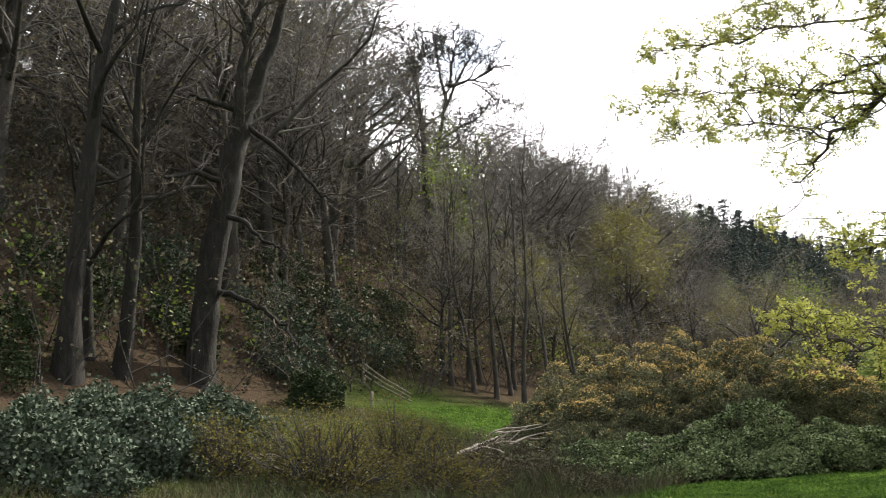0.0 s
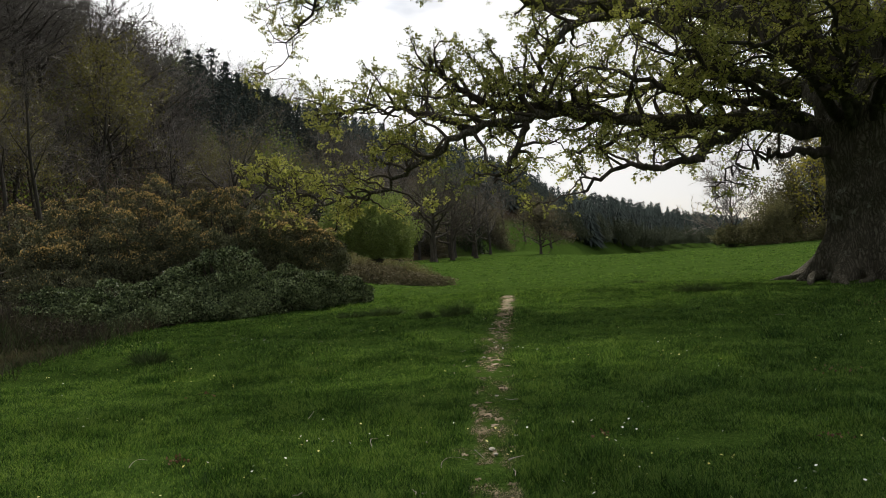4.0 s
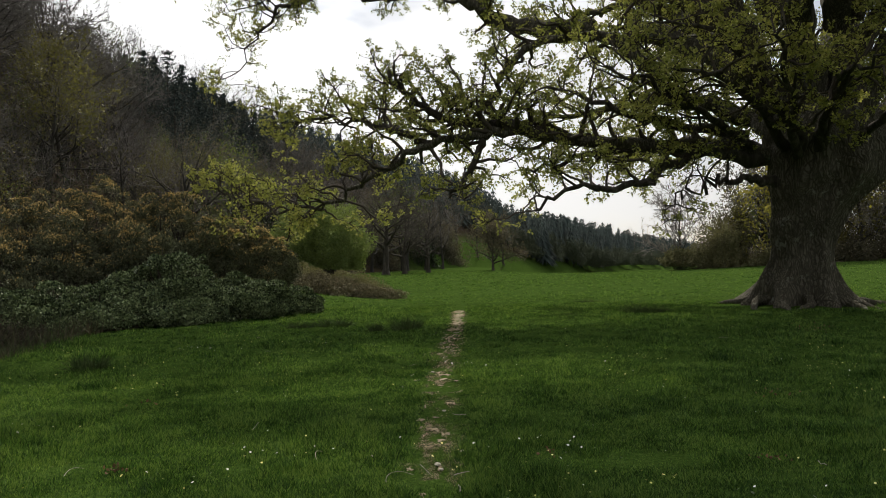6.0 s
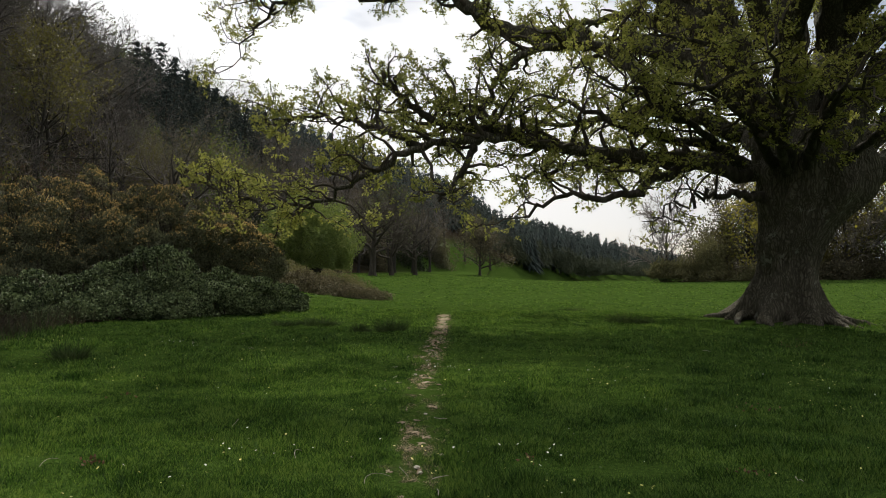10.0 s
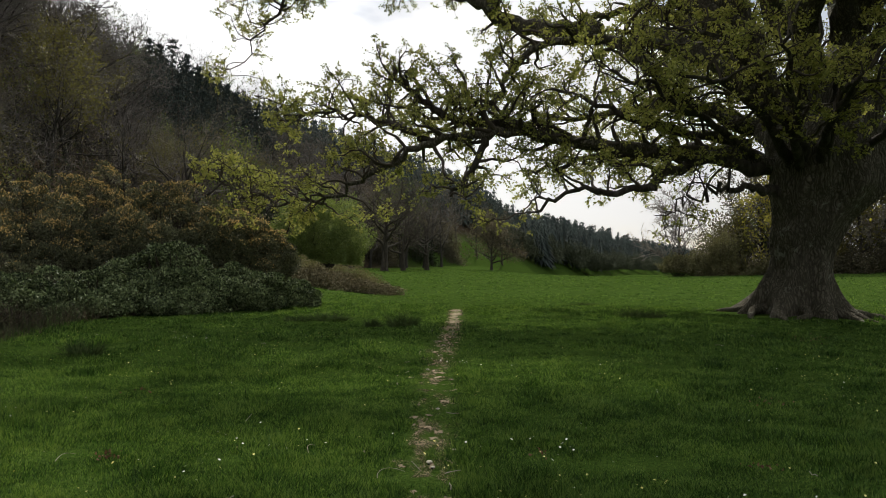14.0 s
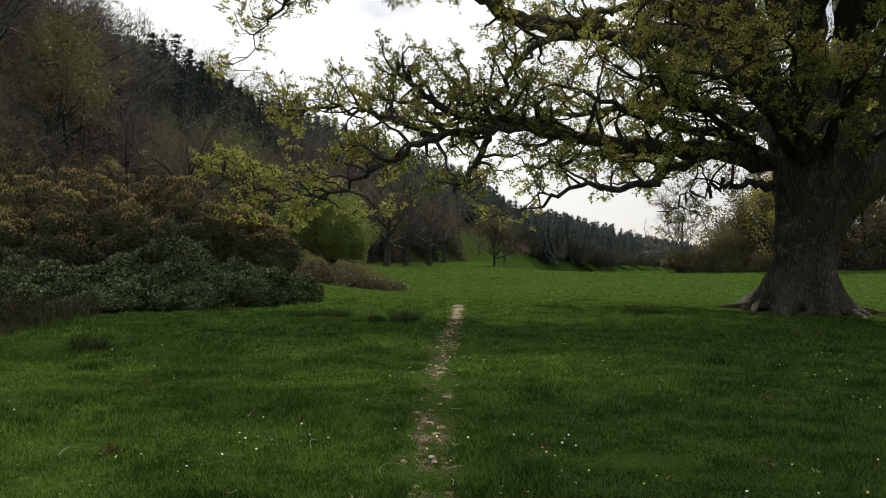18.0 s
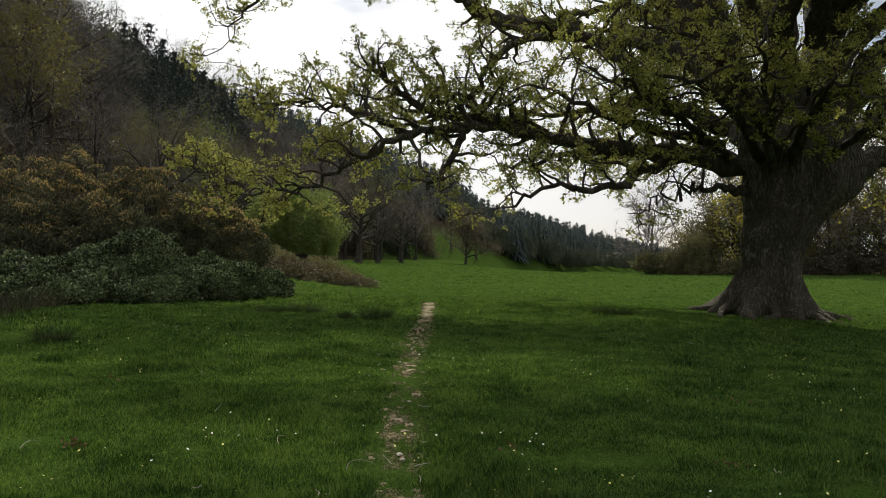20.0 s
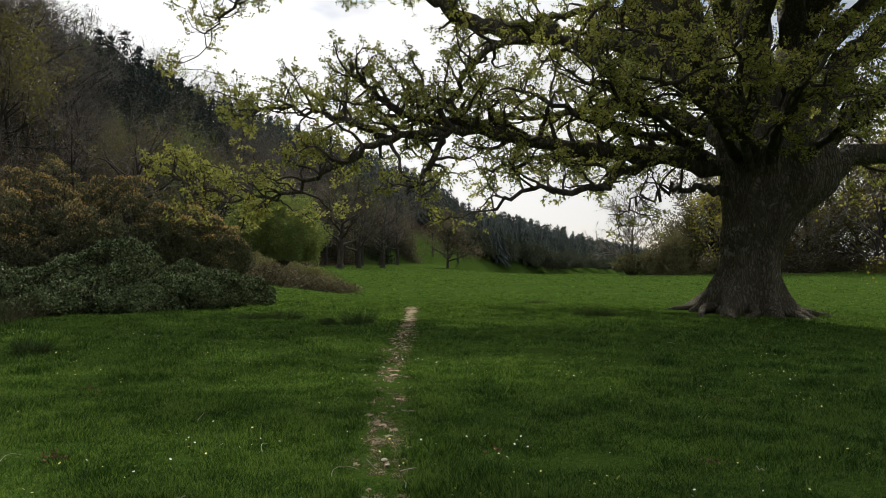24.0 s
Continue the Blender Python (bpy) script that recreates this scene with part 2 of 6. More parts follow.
GOLD_LEAF = material("golden_spring_leaf", [(0.2, (0.15, 0.15, 0.032)), (0.8, (0.33, 0.29, 0.065))], 0.5, 0.6, island=0.5, translucent=0.4, glow=(1.6, 1.6, 1.0))
OLIVE_LEAF = material("olive_spring_leaf", [(0.2, (0.075, 0.074, 0.028)), (0.8, (0.165, 0.152, 0.06))], 0.4, 0.6, island=0.5, translucent=0.35, glow=(1.5, 1.5, 1.0))
RUSSET_LEAF = material("russet_bud", [(0.2, (0.07, 0.066, 0.045)), (0.8, (0.155, 0.141, 0.095))], 0.5, 0.7, island=0.5, translucent=0.25, glow=(1.4, 1.3, 1.0))
# tones spread wide, so the colour itself deepens the gaps between shoots
GORSE_GREEN = material("gorse_spine", [(0.2, (0.045, 0.054, 0.03)), (0.8, (0.215, 0.22, 0.125))], 0.8, 0.7, island=0.7)
GORSE_FLOWER = material("gorse_flower", [(0.2, (0.34, 0.24, 0.09)), (0.8, (0.6, 0.46, 0.2))], 1.0, 0.7, island=0.5, translucent=0.3, glow=(1.3, 1.2, 1.0))
# pale and dark leaf tones stand in for glints and shaded gaps
BRAMBLE_LEAF = material("bramble_leaf", [(0.2, (0.03, 0.048, 0.022)), (0.5, (0.13, 0.17, 0.075)), (0.8, (0.29, 0.35, 0.175))], 0.7, 0.55, island=0.75, spec=0.2)
HOLLY_LEAF = material("glossy_laurel_leaf", [(0.2, (0.028, 0.046, 0.026)), (0.8, (0.1, 0.125, 0.09))], 0.7, 0.62, island=0.5, spec=0.12)
HEDGE_LEAF = material("olive_hedge_leaf", [(0.2, (0.1, 0.098, 0.05)), (0.8, (0.215, 0.2, 0.1))], 0.4, 0.8, island=0.4, translucent=0.25, glow=(1.3, 1.3, 1.0))
SCRUB_LEAF = material("dull_scrub_leaf", [(0.2, (0.045, 0.056, 0.034)), (0.8, (0.1, 0.115, 0.066))], 0.3, 0.8, island=0.4)
IVY_LEAF = material("ivy_leaf", [(0.2, (0.02, 0.034, 0.014)), (0.8, (0.05, 0.07, 0.03))], 0.7, 0.65, island=0.5, spec=0.12)
SALLOW_LEAF = material("sallow_leaf", [(0.2, (0.055, 0.056, 0.018)), (0.8, (0.14, 0.128, 0.04))], 0.7, 0.7, island=0.5, translucent=0.35, glow=(1.5, 1.4, 1.0))
HEATH_LEAF = material("dead_bramble", [(0.2, (0.04, 0.037, 0.021)), (0.8, (0.1, 0.088, 0.05))], 0.7, 0.85, island=0.5)
MOUND_LEAF = material("withered_bramble", [(0.2, (0.1, 0.09, 0.05)), (0.8, (0.24, 0.21, 0.12))], 0.7, 0.85, island=0.5)
CONIFER = material("conifer_needle", [(0.2, (0.031, 0.044, 0.041)), (0.8, (0.07, 0.093, 0.083))], 0.1, 0.85, island=0.4)
GRASS = material("grass_blade", [(0.22, (0.012, 0.034, 0.008)), (0.5, (0.05, 0.108, 0.022)), (0.8, (0.145, 0.215, 0.06))], 1.6, 0.6, island=0.7, translucent=0.4, glow=(1.5, 1.5, 0.8), fine=5.0, spec=0.1)
RUSH = material("rush_stem", [(0.2, (0.03, 0.055, 0.018)), (0.8, (0.095, 0.125, 0.045))], 1.0, 0.8, island=0.5, spec=0.05)
STRAW = material("dry_grass", [(0.2, (0.045, 0.037, 0.022)), (0.8, (0.13, 0.108, 0.066))], 1.0, 0.8, island=0.6, translucent=0.2, glow=(1.2, 1.2, 1.0))
SOIL = material("trodden_soil", [(0.25, (0.11, 0.085, 0.055)), (0.5, (0.2, 0.165, 0.1)), (0.75, (0.33, 0.285, 0.18))], 3.0, 0.95, 0.02, 25.0)
DEADWOOD = material("bleached_deadwood", [(0.25, (0.2, 0.17, 0.14)), (0.75, (0.45, 0.41, 0.36))], 3.0, 0.85, 0.01, 20.0)
FENCE_WOOD = material("weathered_fence_wood", [(0.25, (0.13, 0.11, 0.085)), (0.75, (0.27, 0.24, 0.2))], 4.0, 0.9, 0.008, 25.0, (1, 1, 0.3))


def worn_material():
    """Bare soil that shows through the turf in scraps, most where the sheet's wear is highest."""
    m = bpy.data.materials.new("worn_path")
    m.use_nodes = True
    n, l = m.node_tree.nodes, m.node_tree.links
    bsdf = n["Principled BSDF"]
    bsdf.inputs["Roughness"].default_value = 0.95
    bsdf.inputs["Specular IOR Level"].default_value = 0.0
    co = n.new("ShaderNodeTexCoord")
    mp = n.new("ShaderNodeMapping")
    mp.inputs["Scale"].default_value = (1.0, 0.3, 1.0)
    l.new(co.outputs["Object"], mp.inputs["Vector"])
    big = n.new("ShaderNodeTexNoise")
    big.inputs["Scale"].default_value, big.inputs["Detail"].default_value, big.inputs["Roughness"].default_value = 6.0, 8.0, 0.65
    l.new(mp.outputs["Vector"], big.inputs["Vector"])
    at = n.new("ShaderNodeAttribute")
    at.attribute_name = "wear"
    ad = n.new("ShaderNodeMath")
    ad.operation = "MULTIPLY_ADD"
    ad.inputs[1].default_value = 0.5
    l.new(at.outputs["Fac"], ad.inputs[0])
    l.new(big.outputs["Fac"], ad.inputs[2])
    rg = n.new("ShaderNodeMapRange")
    rg.inputs["From Min"].default_value, rg.inputs["From Max"].default_value = 0.7, 0.93
    l.new(ad.outputs[0], rg.inputs["Value"])
    tone = n.new("ShaderNodeTexNoise")
    tone.inputs["Scale"].default_value, tone.inputs["Detail"].default_value = 16.0, 6.0
    l.new(co.outputs["Object"], tone.inputs["Vector"])
    ramp = n.new("ShaderNodeValToRGB")
    e = ramp.color_ramp.elements
    e[0].position, e[0].color = 0.3, (0.055, 0.046, 0.028, 1)
    e[1].position, e[1].color = 0.68, (0.25, 0.215, 0.13, 1)
    l.new(tone.outputs["Fac"], ramp.inputs["Fac"])
    l.new(ramp.outputs["Color"], bsdf.inputs["Base Color"])
    clear = n.new("ShaderNodeBsdfTransparent")
    mx = n.new("ShaderNodeMixShader")
    l.new(rg.outputs["Result"], mx.inputs["Fac"])
    l.new(clear.outputs["BSDF"], mx.inputs[1])
    l.new(bsdf.outputs["BSDF"], mx.inputs[2])
    l.new(mx.outputs["Shader"], n["Material Output"].inputs["Surface"])
    return m


WORN = worn_material()
WHITE_PETAL = material("white_petal", [(0.3, (0.62, 0.62, 0.55)), (0.7, (0.8, 0.8, 0.76))], 3.0, 0.7)
YELLOW_PETAL = material("yellow_petal", [(0.3, (0.66, 0.6, 0.16)), (0.7, (0.78, 0.74, 0.3))], 3.0, 0.6)

# ---------------------------------------------------------------- mesh tools


def mesh_of(name, V, F, mats, smooth=False, index=None):
    """One mesh from arrays of points and of faces with one number of corners."""
    me = bpy.data.meshes.new(name)
    V, F = np.asarray(V, dtype=np.float32), np.asarray(F, dtype=np.int32)
    k = F.shape[1]
    me.vertices.add(len(V))
    me.vertices.foreach_set("co", V.ravel())
    me.loops.add(F.size)
    me.loops.foreach_set("vertex_index", F.ravel())
    me.polygons.add(len(F))
    me.polygons.foreach_set("loop_start", np.arange(0, F.size, k, dtype=np.int32))
    me.polygons.foreach_set("loop_total", np.full(len(F), k, dtype=np.int32))
    if smooth:
        me.polygons.foreach_set("use_smooth", np.ones(len(F), dtype=bool))
    for m in (mats if isinstance(mats, (list, tuple)) else [mats]):
        me.materials.append(m)
    if index is not None:
        me.polygons.foreach_set("material_index", np.asarray(index, dtype=np.int32))
    me.update(calc_edges=True)
    return me


def part(name, me, parent, label=""):
    ob = new(name, me)
    ob.parent = parent
    if label:
        tagged(ob, label)
    return ob


class Tubes:
    """Gathers tapered tubes into one mesh of four-cornered faces."""

    def __init__(self):
        self.v, self.f, self.n = [], [], 0

    def add(self, pts, radii, sides=5, wobble=0.0, rng=None):
        p = np.asarray(pts, dtype=float)
        r = np.asarray(radii, dtype=float)
        d = np.gradient(p, axis=0)
        d /= np.linalg.norm(d, axis=1, keepdims=True) + 1e-9
        ref = np.array([0.31, 0.17, 0.93]) if abs(d[0, 2]) < 0.85 else np.array([0.9, 0.3, 0.1])
        u = np.cross(d, ref)
        u /= np.linalg.norm(u, axis=1, keepdims=True) + 1e-9
        w = np.cross(d, u)
        a = np.arange(sides) / sides * 2 * np.pi
        rr = r[:, None] * np.ones(sides)[None]
        if wobble and rng is not None:
            rr = rr * (1 + wobble * rng.standard_normal((len(p), sides)))
        ring = p[:, None] + rr[..., None] * (np.cos(a)[None, :, None] * u[:, None] + np.sin(a)[None, :, None] * w[:, None])
        k = len(p)
        i = np.arange(k - 1)[:, None] * sides + self.n
        j, j2 = np.arange(sides)[None], (np.arange(sides)[None] + 1) % sides
        f = np.stack([i + j, i + j2, i + sides + j2, i + sides + j], -1).reshape(-1, 4)
        self.v.append(ring.reshape(-1, 3))
        self.f.append(f)
        self.n += k * sides

    def mesh(self, name, mat, smooth=True):
        return mesh_of(name, np.concatenate(self.v), np.concatenate(self.f), mat, smooth)


def unit(v):
    return v / (np.linalg.norm(v, axis=-1, keepdims=True) + 1e-9)


def leaves(P, size, rng, lift=0.25, width=0.42, fold=0.12, out=None):
    """Folded leaf blades at the points P: points and triangles."""
    N = len(P)
    a = rng.standard_normal((N, 3))
    if out is not None:
        a = unit(a) + out
    a[:, 2] += lift
    a = unit(a)
    b = unit(np.cross(a, rng.standard_normal((N, 3))))
    c = np.cross(a, b)
    s = (size * rng.uniform(0.65, 1.3, N))[:, None]
    V = np.stack([P, P + a * s * 0.5 + b * s * width + c * s * fold, P + a * s, P + a * s * 0.5 - b * s * width + c * s * fold], 1).reshape(-1, 3)
    i = np.arange(N)[:, None] * 4
    F = np.concatenate([i + np.array([[0, 1, 2]]), i + np.array([[0, 2, 3]])], 0)
    return V, F


def blades(P, height, width, rng, lean=0.5, bend=0.35):
    """Upright grass blades, a pointed triangle each, leaning their own ways."""
    N = len(P)
    a = rng.uniform(0, 2 * np.pi, N)
    h = np.asarray(height)[:, None] if np.ndim(height) else np.full((N, 1), height)
    h = h * rng.uniform(0.6, 1.3, (N, 1))
    side = np.stack([np.cos(a), np.sin(a), 0 * a], 1) * width
    tip = rng.standard_normal((N, 3)) * lean
    tip[:, 2] = 1
    tip = unit(tip)
    end = P + tip * h + rng.standard_normal((N, 3)) * h * bend * np.array([1, 1, 0.2])
    V = np.stack([P - side, P + side, end], 1).reshape(-1, 3)
    return V, np.arange(N)[:, None] * 3 + np.array([[0, 1, 2]])


# ---------------------------------------------------------------- the lie of the land
FOOT = np.array([(-30, -300), (-24, -60), (-22.5, 0), (-24, 14), (-26, 32), (-29, 60), (-28, 110), (0, 175), (38, 262), (115, 440), (420, 1000), (1200, 2600)], dtype=float)
CREST = np.array([60, 70, 72, 76, 82, 105, 90, 52, 18, 7.5, 5, 5], dtype=float)


def smooth(x):
    x = np.clip(x, 0, 1)
    return x * x * (3 - 2 * x)


def to_foot(x, y):
    """How far a place lies up the wooded side of the hill's foot (below zero: out on the valley floor), and the hill's height there."""
    x, y = np.asarray(x, float), np.asarray(y, float)
    best, sd, cr = np.full(x.shape, 1e18), np.zeros(x.shape), np.zeros(x.shape)
    for k in range(len(FOOT) - 1):
        a, b = FOOT[k], FOOT[k + 1]
        e = b - a
        t = np.clip(((x - a[0]) * e[0] + (y - a[1]) * e[1]) / (e @ e), 0, 1)
        dx, dy = x - (a[0] + t * e[0]), y - (a[1] + t * e[1])
        q = dx * dx + dy * dy
        side = np.sign(e[0] * (y - a[1]) - e[1] * (x - a[0]))
        m = q < best
        best = np.where(m, q, best)
        sd = np.where(m, side * np.sqrt(q), sd)
        cr = np.where(m, CREST[k] + t * (CREST[k + 1] - CREST[k]), cr)
    return sd, cr


def meadow_edge(x, y):
    """Above zero to the rough side of the meadow's edge, in metres."""
    edge = np.interp(np.asarray(y, float), [-50, 5, 11, 18, 21, 30, 60, 120], [-9, -7.4, -7.5, -8.4, -8.2, -7.6, -13, -16])
    return edge - np.asarray(x, float)


def patchy(x, y, size, seed=0):
    """Smooth random relief between 0 and 1, of that size in metres."""
    x, y = np.asarray(x, float) / size, np.asarray(y, float) / size
    i, j = np.floor(x).astype(np.int64), np.floor(y).astype(np.int64)
    u, v = x - i, y - j
    u, v = u * u * (3 - 2 * u), v * v * (3 - 2 * v)

    def at_knot(a, c):
        h = (a * 374761393 + c * 668265263 + seed * 974634533) & 0xFFFFFFFF
        h = ((h ^ (h >> 13)) * 1274126177) & 0xFFFFFFFF
        return ((h ^ (h >> 16)) & 0xFFFF) / 65535.0
    return (at_knot(i, j) * (1 - u) + at_knot(i + 1, j) * u) * (1 - v) + (at_knot(i, j + 1) * (1 - u) + at_knot(i + 1, j + 1) * u) * v


def lumps(x, y):
    return 0.1 * (patchy(x, y, 2.3, 1) - 0.5) + 0.05 * (patchy(x, y, 0.8, 2) - 0.5)


def ground_z(x, y):
    x, y = np.asarray(x, float), np.asarray(y, float)
    s, crest = to_foot(x, y)
    r = np.hypot(x, y)
    z = -0.75 * smooth((y - 23) / 30) + 2.0 * smooth((x - 18) / 60) * smooth((y - 35) / 70)
    z = z - 0.5 * smooth((y - 150) / 300) + 0.75 * smooth((-x - 3) / 9) * smooth((y - 28) / 16) * smooth((120 - y) / 40)
    z = z - (2.4 * smooth((y - 96) / 70) + 0.02 * np.clip(y - 135, 0, 600)) * smooth((x - 5) / 16)
    z = z + lumps(x, y) * smooth((200 - r) / 150)
    z = z + 0.15 * np.exp(-((x - 9.2) ** 2 + (y - 21.7) ** 2) / 12.0)
    e = meadow_edge(x, y)
    z = z - 0.55 * smooth(e / 2.5) * smooth((40 - y) / 15) * smooth((s + 16) / -3 + 1.0)
    bank = smooth((s + 13) / 15) * smooth((110 - y) / 60)
    z = z + 2.9 * bank
    up = np.maximum(s, 0) + 0.35 * np.log1p(np.exp(-np.abs(s))) * 2
    z = z + crest * (1 - np.exp(-0.85 * np.maximum(up - 0.3, 0) / crest))
    return z


def gz(x, y):
    return float(ground_z(np.array([x]), np.array([y]))[0])


q = np.linspace(-1, 1, 331)
axis = np.sinh(q * 6.2) / np.sinh(6.2) * 4200
gx, gy = np.meshgrid(axis, axis + 14.0)
V = np.stack([gx, gy, ground_z(gx, gy)], -1).reshape(-1, 3)
n_ax = len(axis)
ii = (np.arange(n_ax - 1)[:, None] * n_ax + np.arange(n_ax - 1)[None]).reshape(-1, 1)
ground_me = mesh_of("ground", V, np.concatenate([ii, ii + 1, ii + n_ax + 1, ii + n_ax], 1), TURF, True)
s_all, _ = to_foot(V[:, 0], V[:, 1])
at = ground_me.attributes.new("rough", "FLOAT", "POINT")
glade = np.exp(-(((V[:, 0] + 22.5) / 5.0) ** 2 + ((V[:, 1] - 29) / 6.5) ** 2) ** 2)
rough_w = (1 - 0.9 * glade) * smooth(meadow_edge(V[:, 0], V[:, 1]) / 1.2) * smooth((36 - V[:, 1]) / 6) * (1 - 0.75 * smooth((s_all + 9) / 3))
at.data.foreach_set("value", rough_w.astype(np.float32))
at = ground_me.attributes.new("litter", "FLOAT", "POINT")
lit = smooth((s_all + 5) / 5) * (1 - smooth((V[:, 1] - 140) / 25) * smooth((12 - s_all) / 5)) * (1 - 0.95 * glade)
at.data.foreach_set("value", lit.astype(np.float32))
ground = tagged(new("ground", ground_me), "green valley meadow rising into a leaf-strewn wooded hillside", "ground", kind="structure")

# ---------------------------------------------------------------- how branches grow


def wander(rng, p, d, length, steps, crook, rise=0.0, curl=0.0):
    """A crooked line of points from p in the direction d."""
    pts = [np.array(p, float)]
    d = unit(np.array(d, float))
    for _ in range(steps):
        d = unit(d + rng.standard_normal(3) * crook + np.array([0, 0, rise]))
        pts.append(pts[-1] + d * length / steps)
    return np.array(pts)


def side_way(rng, d, spread):
    """A direction that leaves the line d at about that spread."""
    s = unit(np.cross(d, rng.standard_normal(3)))
    return unit(d * math.cos(spread) + s * math.sin(spread))


def grow_tree(rng, height, girth, lean=(0, 0), fork=0.35, spread=0.92, limbs=9, twigs=5, fine=4, crook=0.2, rise=0.06, reach=0.42, sides=6, tip=0.008, apart=None, leader=0.93):
    """A leafless broadleaf tree: (trunk and limbs) tubes, twig tubes and the places of the twig ends."""
    wood, thin, ends = Tubes(), Tubes(), []
    top = height * leader
    p = wander(rng, (0, 0, -0.3), (lean[0], lean[1], 1), top, 9, 0.05, 0.05)
    k = np.linspace(0, 1, len(p))
    r = girth * (1 - k) ** 0.8 * 0.92 + 0.02
    r[0] *= 1.45
    wood.add(p, r, sides + 2, 0.05, rng)
    for n in range(limbs):
        f = fork + (0.97 - fork) * (n + rng.uniform(0, 0.9)) / limbs
        i = min(int(f * (len(p) - 1)), len(p) - 2)
        q = p[i] + (p[i + 1] - p[i]) * (f * (len(p) - 1) - i)
        a = n * 2.4 + rng.uniform(-0.5, 0.5)
        el = spread * rng.uniform(0.7, 1.15) * (1 - 0.45 * (f - fork) / (1 - fork))
        d = np.array([math.cos(a) * math.sin(el), math.sin(a) * math.sin(el), math.cos(el)])
        L = height * reach * rng.uniform(0.75, 1.2) * (1.1 - (0.55 if leader > 0.8 else 0.2) * (f - fork) / (1 - fork))
        b = wander(rng, q, d, L, 6, crook, rise)
        rb = max(girth * (1 - f) ** 0.8 * 0.6, 0.03)
        kb = np.linspace(1, 0.12, len(b))
        if apart is None:
            wood.add(b, rb * kb, sides, 0.04, rng)
        else:
            apart.append(Tubes())
            apart[-1].add(b, rb * kb, sides, 0.04, rng)
        for m in range(twigs):
            fi = rng.uniform(0.2, 1.0) * (len(b) - 1)
            i2 = min(int(fi), len(b) - 2)
            q2 = b[i2] + (b[i2 + 1] - b[i2]) * (fi - i2)
            d2 = side_way(rng, unit(b[i2 + 1] - b[i2]), rng.uniform(0.4, 1.0))
            t = wander(rng, q2, d2, L * rng.uniform(0.25, 0.5), 4, crook * 1.2, rise)
            rt = max(rb * kb[i2] * 0.5, tip * 1.6)
            thin.add(t, np.linspace(rt, tip, len(t)), 4)
            for _ in range(fine):
                j = rng.integers(1, len(t))
                d3 = side_way(rng, unit(t[j] - t[j - 1]), rng.uniform(0.3, 0.9))
                u = wander(rng, t[j], d3, L * rng.uniform(0.1, 0.24), 2, crook, rise)
                thin.add(u, np.linspace(tip * 1.1, tip * 0.45, 3), 3)
                ends += [u[1], u[2]]
                for _ in range(1 if fine < 5 else 2):
                    w2 = wander(rng, u[1], side_way(rng, unit(u[2] - u[1]), 0.7), L * 0.1, 1, crook, rise)
                    thin.add(w2, (tip * 0.8, tip * 0.35), 3)
                    ends.append(w2[1])
    return wood, thin, np.array(ends)


def tree_thing(name, seed, leaf=None, leaf_size=0.2, per_end=1.0, bark=None, twig=None, label="", category="tree", group="", scatter=0.3, split=False, **grow):
    """A tree at the world's centre, standing on z = 0: an Empty with trunk, twigs and, where it is in leaf, crown."""
    rng = np.random.default_rng(seed)
    apart = [] if split else None
    wood, thin, ends = grow_tree(rng, apart=apart, **grow)
    root = tagged(new(name), label, category, group)
    part("trunk", wood.mesh("trunk", bark or GREY_BARK), root)
    for limb in apart or []:
        part("limb", limb.mesh("limb", bark or GREY_BARK), root)
    tagged(part("twig_crown", thin.mesh("twig_crown", twig or BROWN_TWIG), root, "fine bare twigs"), kind="stuff")
    if leaf:
        n = int(len(ends) * per_end)
        P = ends[rng.integers(0, len(ends), n)] + rng.standard_normal((n, 3)) * scatter
        Vl, Fl = leaves(P, leaf_size, rng)
        tagged(part("leaf_crown", mesh_of("leaf_crown", Vl, Fl, leaf), root, "sparse spring leaves"), kind="stuff")
    return root


def place(ob, x, y, turn=0.0, size=1.0, sink=0.1, tall=1.0):
    ob.location = (x, y, gz(x, y) - sink)
    ob.rotation_euler = (0, 0, turn)
    ob.scale = (size, size, size * tall)
    return ob


def again(ob, x, y, turn=0.0, size=1.0, sink=0.1, tall=1.0):
    c = copy_thing(ob, Matrix.Identity(4))
    return place(c, x, y, turn, size, sink, tall)


